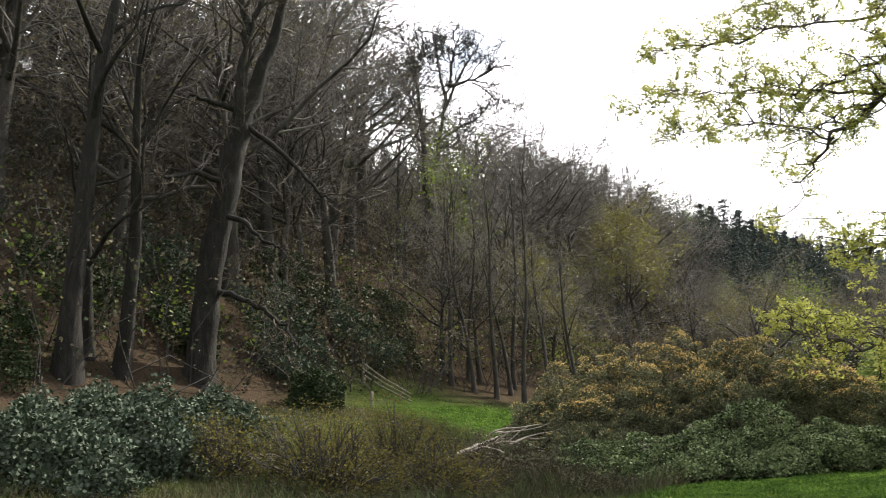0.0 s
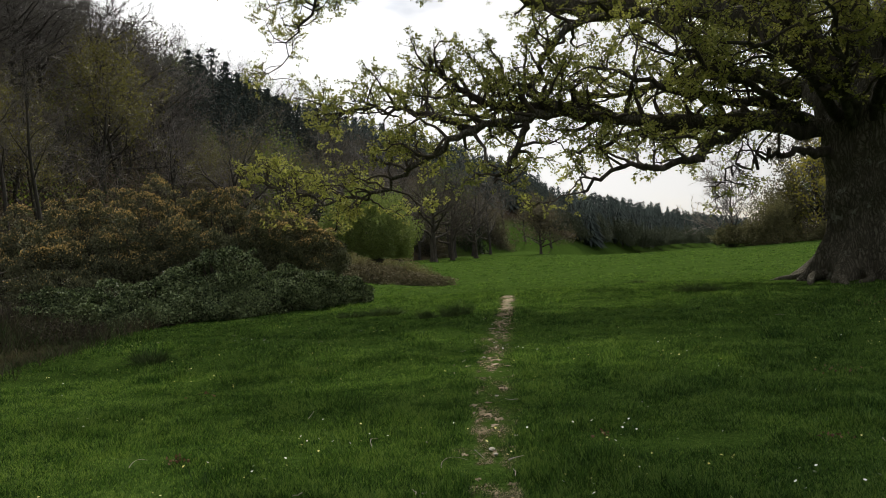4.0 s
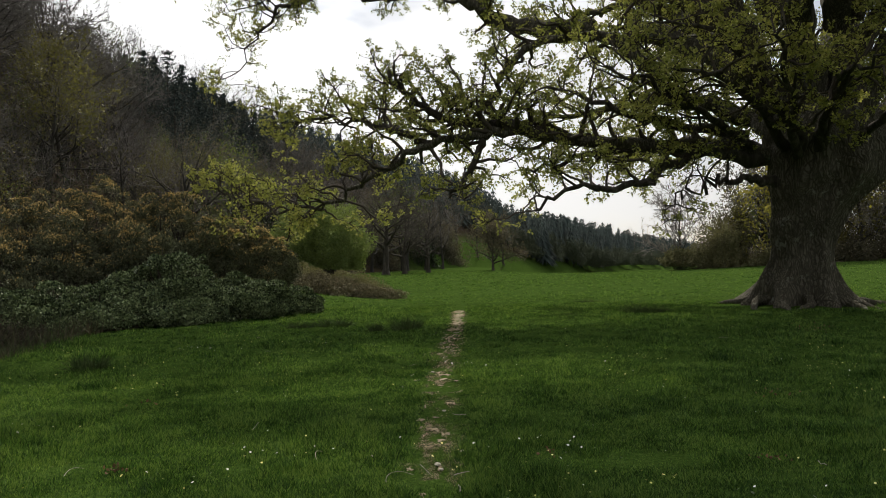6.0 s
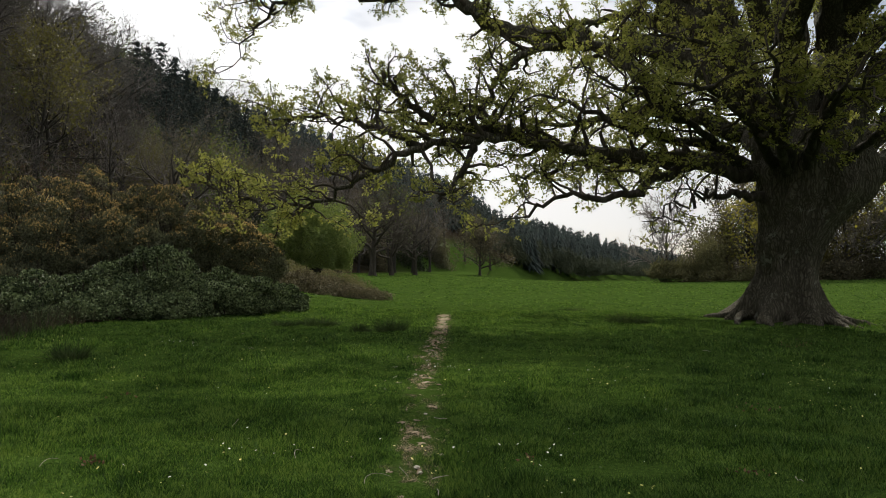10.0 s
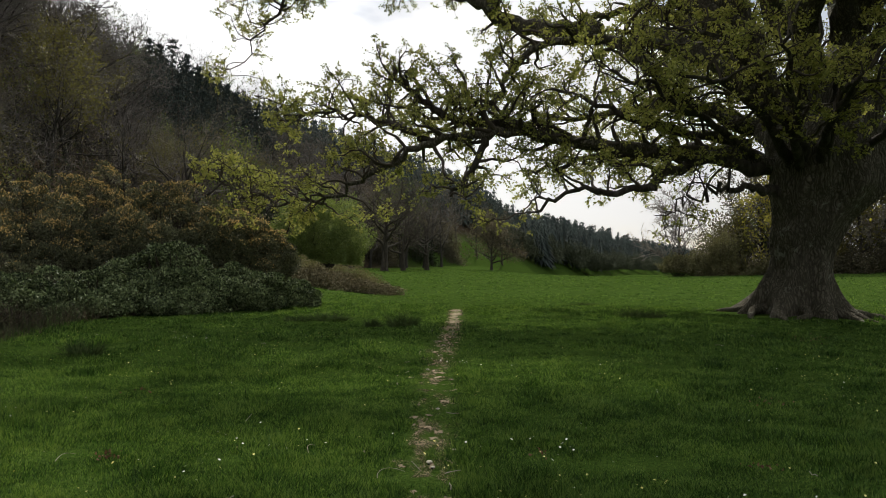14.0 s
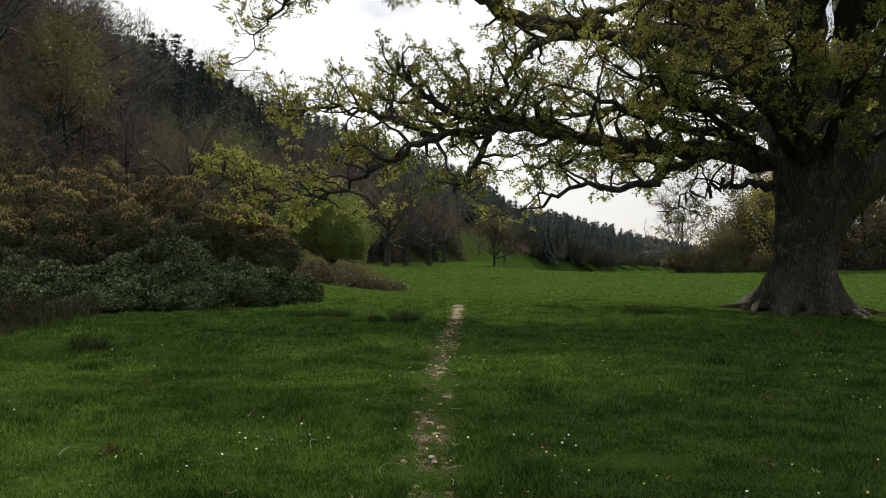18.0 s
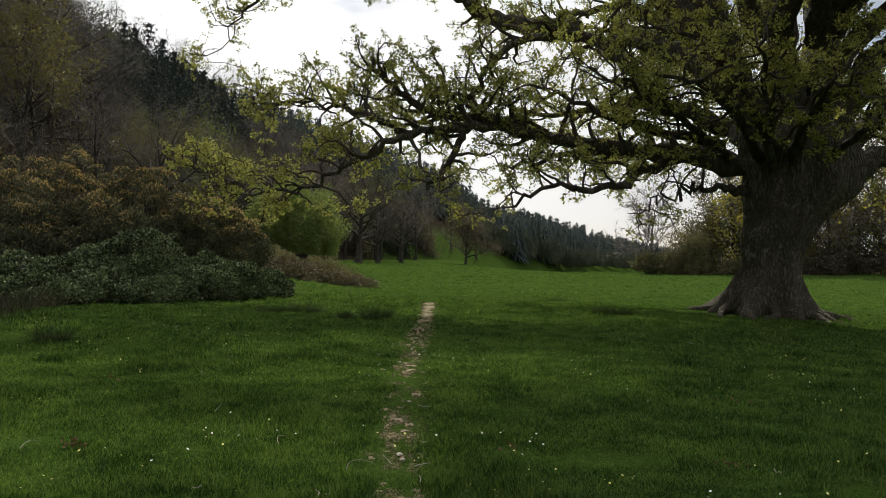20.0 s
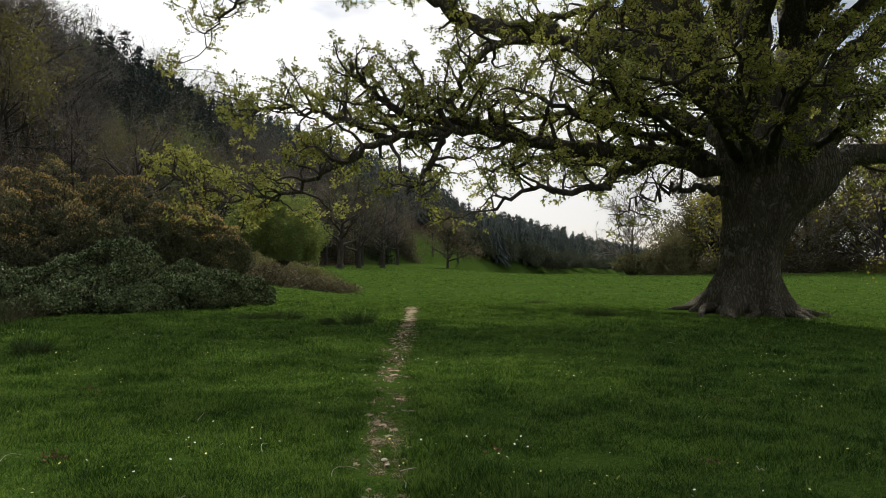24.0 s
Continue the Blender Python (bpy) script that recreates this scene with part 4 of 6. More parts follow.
oak_limb((10.32, 20.83, 6.62, 0.28), (10.41, 16.88, 7.89, 0.2), (9.76, 12.81, 7.72, 0.13), (8.26, 9.1, 7.45, 0.05), dense=1.7)  # over low
oak_limb((10.3, 20.83, 7.51, 0.28), (10.22, 15.88, 9.8, 0.2), (9.75, 11.73, 10.79, 0.13), (9.17, 8.72, 11.58, 0.05), dense=1.7)  # over far

oak_limb((8.6, 22.5, 6.3, 0.16), (8.75, 23.6, 7.3, 0.12), (8.9, 24.8, 8.1, 0.08), (9.3, 26.2, 8.7, 0.03), start=0.3, dense=0.9)  # between stems
oak_limb((10.3, 21.9, 6.2, 0.16), (10.1, 23.2, 7.2, 0.12), (10.3, 24.6, 8.2, 0.08), (10.2, 26.0, 9.0, 0.03), start=0.3, dense=0.9)  # between stems
# unseen limbs high in the crown, placed for the shadow they throw
for ax, ay, bx, by, rise in [(8.8, 21.5, 1.6, 22.6, 3.0), (8.8, 21.6, -2.6, 26.4, 3.6), (8.6, 21.4, -3.4, 21.8, 4.0), (8.6, 21.2, -0.6, 19.0, 4.0), (8.8, 21.6, -0.6, 24.2, 4.2), (9.2, 21.7, 3.0, 25.6, 3.0), (9.4, 21.7, 5.2, 28.2, 3.0), (9.4, 21.7, 9.6, 28.6, 3.0), (9.6, 21.7, 14.2, 26.2, 2.5), (9.4, 21.4, 15.6, 20.8, 2.5), (9.2, 21.2, 5.4, 17.6, 3.0), (9.4, 21.2, 11.4, 17.4, 3.0), (9.0, 21.6, 4.4, 22.6, 4.5), (9.2, 21.7, 7.6, 24.8, 5.0), (9.4, 21.6, 11.6, 23.0, 4.6), (9.0, 21.4, 8.0, 18.8, 4.5)]:
    z = 13.2 if rise < 4 else 14.4
    oak_limb((ax, ay, z - 1.2, 0.2), (ax * 0.7 + bx * 0.3, ay * 0.7 + by * 0.3, z + rise * 0.3, 0.15), (ax * 0.35 + bx * 0.65, ay * 0.35 + by * 0.65, z + rise * 0.6, 0.1), (bx, by, z + rise, 0.03), dense=1.9)  # upper crown


def oak_leaves():
    """Tufts of young lobed leaves that hang and fan out round every twig end."""
    E = np.array(oak_ends)
    n = 14
    size = np.repeat(oak_rng.uniform(0.75, 1.3, len(E)), n)
    out = unit(oak_rng.standard_normal((len(E) * n, 3)) * np.array([1, 1, 0.7]) + np.array([0, 0, -0.12]))
    P = np.repeat(E, n, 0) + out * (oak_rng.uniform(0.0, 0.085, len(out)) * size)[:, None]
    Vl, Fl = leaves(P, 0.074 * size, oak_rng, 0.0, 0.34, 0.16, out=out * 1.6)
    return mesh_of("leaves", Vl, Fl, OAK_LEAF)


tagged(part("branchwork", oak_twigs.mesh("branchwork", TWIG), oak, "thin crooked dark branches"), kind="stuff")
tagged(part("leaf_crown", oak_leaves(), oak, "tufts of young yellow-green leaves"), kind="stuff")

# ---------------------------------------------------------------- gorse, bramble and scrub at the meadow's edge
def clump_bush(name, seed, x, y, rx, ry, h, clumps, leaf, label, size=0.07, per=900, knob=(0.3, 0.55), flower=None, bloom=0.5, stem=None, category="bush", group="", skirt=0.25, spiky=True, turn=0.0, lie=1.0):
    """A dense bush of rounded knobs of shoots, dark gaps between them, whose uppermost shoots may carry flowers."""
    rng = np.random.default_rng(seed)
    root = tagged(new(name), label, category, group)
    z0 = gz(x, y)
    u = unit(rng.standard_normal((clumps, 3)) * np.array([1, 1, 0.9]))
    u[:, 2] = np.abs(u[:, 2])
    uneven = 1 + 0.16 * np.sin(u[:, 0] * 6 + seed) * np.sin(u[:, 1] * 7 + seed * 2)
    k = (rng.uniform(0.72, 1.06, clumps) * uneven)[:, None]
    C = u * k * np.array([rx, ry, h * (1 - skirt)]) + np.array([0, 0, h * skirt])
    C[:, :2] *= (0.85 + 0.15 * smooth(u[:, 2] / 0.4))[:, None]
    low = rng.random(clumps) < skirt * 1.2
    C[low, 2] *= rng.uniform(0.1, 0.9, low.sum())
    R = rng.uniform(*knob, clumps)
    N = (per * (R / np.mean(knob)) ** 1.7).astype(int)
    who = np.repeat(np.arange(clumps), N)
    v = unit(rng.standard_normal((len(who), 3)) + u[who] * 0.5 + np.array([0, 0, 0.25]))
    P = C[who] + v * (R[who] * rng.uniform(0.45, 1.0, len(who)) ** 0.6)[:, None] * np.array([1, 1, lie])
    c, s_ = math.cos(turn), math.sin(turn)

    def set_down(p):
        q = np.stack([p[:, 0] * c - p[:, 1] * s_, p[:, 0] * s_ + p[:, 1] * c, p[:, 2]], 1)
        q[:, 2] = np.maximum(q[:, 2], 0.03) + ground_z(q[:, 0] + x, q[:, 1] + y) - z0
        return q

    way = v * (1.3 if spiky else 0.6) + np.array([0, 0, 0.5 if spiky else 0.2])
    Vl, Fl = leaves(set_down(P), size, rng, 0.2, 0.17 if spiky else 0.4, 0.06, out=way)
    t = Tubes()
    for i in range(clumps):
        q = set_down(C[i:i + 1])[0]
        a = np.array([q[0] * 0.3, q[1] * 0.3, 0]) + rng.standard_normal(3) * (0.15, 0.15, 0)
        a[2] = gz(x + a[0], y + a[1]) - z0 - 0.05
        mid = (a + q) / 2 + rng.standard_normal(3) * 0.06 * h
        t.add([a, (a * 2 + mid) / 3, mid, q], [0.035, 0.028, 0.02, 0.008], 4)
    tagged(part("stemwork", t.mesh("stemwork", stem or TWIG), root, "woody stems"), kind="stuff")
    tagged(part("foliage", mesh_of("foliage", Vl, Fl, leaf), root), kind="stuff")
    if flower:
        fancy = rng.uniform(0.1, 1.3, clumps)
        top = (v[:, 2] > 0.25) & (rng.random(len(who)) < bloom * smooth((u[who, 2] - 0.3) / 0.55) * smooth(v[:, 2]) * fancy[who])
        Q = C[who[top]] + v[top] * (R[who[top]] * rng.uniform(0.93, 1.12, top.sum()))[:, None] * np.array([1, 1, lie])
        Vf, Ff = leaves(set_down(Q), size * 0.75, rng, 0.4, 0.3, 0.1)
        tagged(part("blossom", mesh_of("blossom", Vf, Ff, flower), root, "small dull orange-yellow flowers on the shoots"), kind="stuff")
    root.location = (x, y, z0)
    return root


# each by its place, half widths and the level of its top
gorse = [(-12.4, 24.4, 1.7, 1.4, 4.05, 0.55), (-10.5, 25.0, 1.75, 1.5, 4.25, 0.6), (-8.9, 25.6, 1.6, 1.4, 3.9, 0.6), (-7.9, 26.4, 1.35, 1.3, 3.4, 0.55), (-14.4, 24.6, 1.6, 1.3, 3.65, 0.3), (-6.9, 27.6, 1.5, 1.4, 2.95, 0.6),
         (-12.6, 22.4, 1.2, 1.0, 2.8, 0.45), (-10.9, 22.8, 1.0, 0.9, 3.0, 0.45), (-9.3, 23.6, 1.1, 0.9, 2.95, 0.5), (-14.6, 22.8, 1.3, 1.0, 2.4, 0.2), (-16.2, 25.4, 1.4, 1.1, 2.0, 0.2), (-17.6, 27.2, 1.2, 1.0, 1.5, 0.1),
         (-12.9, 20.6, 1.5, 1.1, 1.4, 0.06), (-11.6, 20.9, 1.2, 1.0, 1.7, 0.05)]
for sd, (x, y, rx, ry, top, bloom) in enumerate(gorse):
    h = top - gz(x, y) - 0.45
    clump_bush("gorse_bush", 40 + sd, x, y, rx, ry, h, int(34 * rx * h) + 20, GORSE_GREEN, "dark spiny gorse bush topped with dull orange flowers" if bloom > 0.25 else "dark grey-green gorse bush with few flowers", 0.075, 330, (0.1, 0.4), GORSE_FLOWER, bloom * 1.15, BARK, group="gorse thicket")
brambles = [(-9.2, 20.8, 1.9, 1.3, 1.2), (-7.7, 21.9, 1.8, 1.3, 1.75), (-6.2, 23.3, 1.7, 1.1, 1.15), (-10.8, 20.3, 1.6, 1.1, 1.05), (-5.2, 24.6, 1.2, 0.9, 0.65), (-8.5, 20.0, 1.3, 0.8, 0.7), (-6.9, 21.4, 1.2, 0.8, 0.8)]
for sd, (x, y, rx, ry, h) in enumerate(brambles):
    clump_bush("bramble_patch", 60 + sd, x, y, rx, ry, h, int(60 * rx * h ** 0.5) + 20, BRAMBLE_LEAF, "sloping mound of grey-green bramble leaves", 0.06, 300, (0.1, 0.36), stem=TWIG, group="bramble mounds", skirt=0.12, spiky=False, turn=0.5, lie=0.6)
for sd, (x, y, rx, ry, h) in enumerate([(-11.9, 19.0, 1.5, 1.0, 0.75), (-13.4, 18.6, 1.3, 1.0, 0.7), (-10.2, 18.3, 1.2, 0.7, 0.5), (-14.6, 20.2, 1.4, 1.1, 1.0)]):
    bush_thing("dead_weed_patch", 160 + sd, x, y, rx, ry, h, 3200, HEATH_LEAF, 0.05, "dark patch of dead upright weed stalks", TWIG, group="dead weeds", shell=0.3, lump=0.25, stems=170)
bush_thing("willow_bush", 71, -11.9, 72.0, 4.6, 4.0, 6.7, 70000, LIME_LEAF, 0.13, "rounded bright green willow bush in new leaf", GREY_BARK, shell=0.5, lump=0.15, stems=90, dome=0.12)
for sd, x, y, rx, ry, h, n in [(1, -7.2, 46.5, 2.6, 2.0, 1.1, 14000), (2, -4.6, 43.5, 2.0, 1.5, 0.65, 9000), (3, -9.2, 49.0, 2.6, 2.0, 1.45, 13000), (4, -5.9, 47.5, 2.2, 1.6, 1.25, 10000)]:
    bush_thing("dead_bramble_mound", 80 + sd, x, y, rx, ry, h, n, MOUND_LEAF if sd < 3 else HEDGE_LEAF, 0.085, "low brown mound of withered bramble and bracken", TWIG, group="withered mounds", shell=0.5, lump=0.15, stems=40)
for sd, x, y, rx, ry, h, n in [(1, -18.0, 10.6, 2.3, 1.7, 1.3, 18000), (2, -17.0, 8.0, 2.1, 1.6, 1.15, 16000), (3, -18.6, 13.4, 1.8, 1.5, 1.2, 12000)]:
    bush_thing("laurel_bush", 90 + sd, x, y, rx, ry, h, n, HOLLY_LEAF, 0.1, "dark evergreen bush with pale shining leaves", TWIG, group="evergreen bushes", shell=0.6, lump=0.2, stems=40)
for sd, x, y, rx, ry, h, n in [(1, -14.4, 13.2, 1.9, 1.6, 1.9, 5200), (2, -15.3, 16.6, 2.0, 1.6, 1.9, 5200), (3, -12.9, 15.7, 1.5, 1.4, 1.2, 3600), (4, -16.2, 11.6, 1.2, 1.0, 1.3, 2400)]:
    bush_thing("sallow_bush", 100 + sd, x, y, rx, ry, h, n * 2, SALLOW_LEAF, 0.048, "thin twiggy sallow bush with small yellowish leaves", SHADE_TWIG, group="sallow scrub", shell=0.3, lump=0.2, stems=240)

for sd, x, y, r, h in [(1, -25.6, 10.2, 1.5, 1.6), (3, -23.6, 21.4, 0.8, 1.3), (4, -26.6, 22.6, 1.3, 1.7), (5, -27.8, 18.6, 1.4, 1.6), (6, -28.6, 23.8, 1.9, 2.6), (7, -29.4, 14.6, 1.8, 2.0), (8, -28.4, 28.6, 1.8, 2.8), (9, -30.2, 32.4, 2.0, 3.0), (10, -28.8, 9.2, 1.6, 1.8), (11, -31.6, 26.6, 2.2, 3.0), (12, -31.0, 19.6, 2.2, 2.6)]:
    clump_bush("holly_bush", 120 + sd, x, y, r, r, h, 26, IVY_LEAF if sd % 2 else HOLLY_LEAF, "dark holly bush in the shade at the wood's foot", 0.1, 260, (0.3, 0.6), stem=TWIG, group="holly understorey", spiky=False)
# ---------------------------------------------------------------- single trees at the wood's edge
# these trunks carry their shade in the bark colour
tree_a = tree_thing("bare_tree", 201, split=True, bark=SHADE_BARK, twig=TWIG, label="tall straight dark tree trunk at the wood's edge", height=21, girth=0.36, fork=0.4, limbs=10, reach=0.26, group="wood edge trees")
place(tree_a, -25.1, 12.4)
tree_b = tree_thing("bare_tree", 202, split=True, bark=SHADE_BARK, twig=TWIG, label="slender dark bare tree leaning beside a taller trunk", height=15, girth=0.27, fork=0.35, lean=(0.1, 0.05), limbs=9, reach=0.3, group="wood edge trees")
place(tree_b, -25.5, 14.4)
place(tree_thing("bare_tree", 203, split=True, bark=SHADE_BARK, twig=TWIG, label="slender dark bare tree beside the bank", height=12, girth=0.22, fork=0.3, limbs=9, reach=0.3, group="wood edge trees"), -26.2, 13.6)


class LimbTree:
    """A bare tree built limb by limb, with crooked side branches and fine twigs."""

    def __init__(self, name, seed, label, bark, twig, heavy=1.0):
        self.rng = np.random.default_rng(seed)
        self.root = tagged(new(name), label, "tree", "wood edge trees")
        self.bark, self.twig, self.thin, self.heavy = bark, twig, Tubes(), heavy

    def limb(self, pts, r0, r1, name="limb", branches=8, length=2.2):
        P = np.array(pts, float)
        k = np.linspace(0, len(P) - 1, (len(P) - 1) * 4 + 1)
        Q = np.stack([np.interp(k, np.arange(len(P)), P[:, c]) for c in range(3)], 1)
        Q[1:-1] = (Q[:-2] + 2 * Q[1:-1] + Q[2:]) / 4
        Q[1:-1] += self.rng.standard_normal((len(Q) - 2, 3)) * 0.05
        rad = np.linspace(r0, r1, len(Q))
        if name == "trunk":
            rad[:3] *= (1.7, 1.25, 1.08)
        t = Tubes()
        t.add(Q, rad, 10, 0.06, self.rng)
        part(name, t.mesh(name, self.bark), self.root)
        for _ in range(branches):
            j = int(self.rng.integers(len(Q) // 3, len(Q)))
            d = side_way(self.rng, unit(Q[j] - Q[j - 1]), self.rng.uniform(0.5, 1.2))
            b = wander(self.rng, Q[j], d, length * self.rng.uniform(0.5, 1.2), 6, 0.28, 0.05)
            self.thin.add(b, np.linspace(min(rad[j] * 0.5, 0.07), 0.012 * self.heavy, 7), 5)
            for _ in range(9):
                i = int(self.rng.integers(2, 7))
                c = wander(self.rng, b[i], side_way(self.rng, unit(b[i] - b[i - 1]), 0.8), length * self.rng.uniform(0.2, 0.5), 3, 0.25, 0.06)
                self.thin.add(c, np.array((0.014, 0.011, 0.008, 0.005)) * self.heavy, 3)
                for _ in range(3):
                    e = wander(self.rng, c[int(self.rng.integers(1, 4))], side_way(self.rng, unit(c[2] - c[1]), 0.7), 0.5, 2, 0.2, 0.05)
                    self.thin.add(e, np.array((0.008, 0.006, 0.004)) * self.heavy, 3)

    def done(self):
        tagged(part("twig_crown", self.thin.mesh("twig_crown", self.twig), self.root, "crooked bare branches and twigs"), kind="stuff")


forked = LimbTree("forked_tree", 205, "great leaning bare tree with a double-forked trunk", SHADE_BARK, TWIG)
forked.limb([(-25.67, 17.38, 3.0), (-25.52, 17.61, 6.1), (-25.29, 17.93, 8.4), (-25.05, 18.26, 10.6), (-24.8, 18.6, 12.9), (-24.67, 18.77, 14.1)], 0.52, 0.4, "trunk", 4)
forked.limb([(-24.67, 18.77, 13.6), (-24.42, 19.42, 15.9), (-24.14, 20.08, 18), (-23.81, 20.77, 21), (-23.53, 21.4, 23.9)], 0.34, 0.08, branches=16, length=3.0)
forked.limb([(-24.74, 18.68, 13.2), (-24.57, 18.57, 15.2), (-24.21, 18.71, 17.3), (-24.33, 18.4, 19.2), (-24.49, 17.84, 21.8)], 0.28, 0.07, branches=14, length=3.0)
forked.limb([(-24.21, 18.71, 17.2), (-23.48, 18.99, 18.6), (-23.18, 19.05, 20.7)], 0.14, 0.05, branches=8)
forked.limb([(-25.38, 17.8, 7.0), (-24.49, 18.35, 6.8), (-23.56, 18.89, 6.2), (-22.81, 19.18, 5.5), (-22.33, 19.27, 4.7)], 0.13, 0.04, branches=7, length=1.6)
forked.limb([(-25.11, 18.17, 10.0), (-23.76, 18.31, 9.3), (-22.64, 18.44, 8.4), (-22.24, 18.62, 8.1)], 0.12, 0.03, branches=7, length=1.8)
forked.limb([(-24.99, 18.34, 11.1), (-24.94, 16.68, 11.4), (-24.52, 15.49, 10.6), (-24.39, 14.75, 10.8)], 0.13, 0.03, branches=8, length=1.8)
forked.limb([(-24.67, 18.77, 14.1), (-24.93, 17.39, 14.3), (-24.95, 16.66, 14.3), (-24.96, 15.72, 13.6)], 0.13, 0.03, branches=8, length=1.8)
forked.limb([(-24.67, 18.77, 13.7), (-23.15, 20.01, 11.9), (-22.3, 20.36, 10.6), (-21.73, 20.69, 10.2)], 0.12, 0.03, branches=9, length=2.0)
forked.done()
fan = LimbTree("fan_tree", 207, "tall bare double-stemmed tree with a rounded fan of branches", GREY_BARK, GREY_BARK, 1.7)
fan.limb([(-42, 50.9, gz(-42, 50.9) - 0.3), (-41.97, 50.93, 16.1), (-41.92, 50.98, 19.2), (-41.96, 50.95, 22.2)], 0.62, 0.5, "trunk", 0)
for pts, r0, br in [([(-41.97, 50.93, 21.5), (-42.12, 50.82, 25.3), (-42.6, 51.07, 29.1), (-43.16, 51.24, 33.2), (-43.38, 51.06, 35.4)], 0.32, 14),
                    ([(-41.89, 51.0, 21.7), (-41.33, 51.46, 23.7), (-40.38, 51.57, 27.8), (-39.55, 51.58, 29.9)], 0.36, 8),
                    ([(-40.38, 51.57, 27.8), (-39.06, 52.58, 31.3), (-37.96, 53.9, 33.8)], 0.17, 12),
                    ([(-39.55, 51.58, 29.9), (-37.53, 52.46, 30.2), (-36.0, 53.1, 31.0)], 0.17, 12),
                    ([(-39.55, 51.58, 29.9), (-39.26, 51.8, 32.7), (-38.68, 52.24, 34.4)], 0.15, 12),
                    ([(-41.06, 51.67, 25.4), (-39.6, 52.8, 26.6), (-38.6, 54.0, 27.3)], 0.13, 8),
                    ([(-40.14, 51.76, 28.8), (-40.25, 51.04, 32.2), (-40.34, 50.97, 34.8)], 0.15, 12),
                    ([(-42.2, 50.75, 27.1), (-43.54, 50.27, 31.0), (-44.4, 50.0, 34.0)], 0.16, 12),
                    ([(-42.6, 51.07, 29.1), (-41.77, 49.81, 31.8), (-41.1, 50.35, 34.0)], 0.15, 12),
                    ([(-42.12, 50.82, 25.3), (-43.98, 50.54, 27.8), (-45.2, 50.1, 30.0)], 0.15, 9),
                    ([(-37.75, 52.3, 29.9), (-36.6, 52.6, 29.0), (-36.0, 53.0, 28.0)], 0.09, 8)]:
    fan.limb(pts, r0 * 0.85, 0.05, branches=br * 2, length=2.6)
fan.done()


def fallen_branch():
    """A bleached broken branch with a fan of bare side boughs, lying in the rough grass."""
    g = np.random.default_rng(61)
    root = tagged(new("fallen_branch"), "bleached fallen branch with bare twigs lying in rough grass", "deadwood")
    t = Tubes()
    p = np.array([(-15.6, 18.6), (-15.4, 19.6), (-15.1, 20.6)])
    pts = [(x, y, gz(x, y) + dz) for (x, y), dz in zip(p, (0.12, 0.3, 0.5))]
    t.add(wander(g, pts[0], np.array(pts[2]) - pts[0], 2.3, 7, 0.05), np.linspace(0.075, 0.05, 8), 7)
    part("bough", t.mesh("bough", DEADWOOD), root)
    fan = Tubes()
    for k in range(26):
        q = np.array(pts[2]) + g.standard_normal(3) * (0.4, 0.4, 0.15)
        d = unit(np.array([0.8 + g.normal(0, 0.35), 0.6 + g.normal(0, 0.35), 0.12 + g.normal(0, 0.25)]))
        b = wander(g, q, d, g.uniform(0.8, 2.2), 5, 0.2, -0.03)
        b[:, 2] = np.maximum(b[:, 2], ground_z(b[:, 0], b[:, 1]) + 0.05)
        fan.add(b, np.linspace(0.035, 0.01, 6), 5)
    tagged(part("side_growth", fan.mesh("side_growth", DEADWOOD), root), kind="stuff")


fallen_branch()


def rail_hurdle():
    """Leaning timber rails beside the clearing."""
    root = tagged(new("rail_fence"), "broken timber rail fence leaning at the clearing's edge", "fence")
    for x, y in ((-26.7, 27.0), (-25.5, 28.1)):
        t = Tubes()
        z = gz(x, y)
        t.add([(x, y, z - 0.2), (x, y, z + 0.5), (x + 0.03, y, z + (1.15 if y < 27.5 else 0.5))], [0.06, 0.06, 0.055], 8)
        part("post", t.mesh("post", FENCE_WOOD), root)
    for k in range(3):
        t = Tubes()
        za, zb = gz(-26.7, 27.0) + 0.95 - 0.27 * k, gz(-25.4, 28.2) + 0.42 - 0.17 * k
        t.add([(-26.7, 26.93, za), (-26.0, 27.6, (za + zb) / 2), (-25.1, 28.4, zb)], [0.045, 0.045, 0.04], 6)
        part("rail", t.mesh("rail", FENCE_WOOD), root)


rail_hurdle()
for x, y, h in [(-25.2, 22.8, 0.75), (-23.9, 24.6, 0.7)]:
    t = Tubes()
    z = gz(x, y)
    t.add([(x, y, z - 0.3), (x, y, z + h * 0.6), (x + 0.02, y, z + h), (x + 0.02, y, z + h + 0.01)], [0.07, 0.07, 0.065, 0.01], 8)
    tagged(new("fence_post", t.mesh("fence_post", FENCE_WOOD)), "short weathered wooden post on the grassy bank", "post", "bank posts")

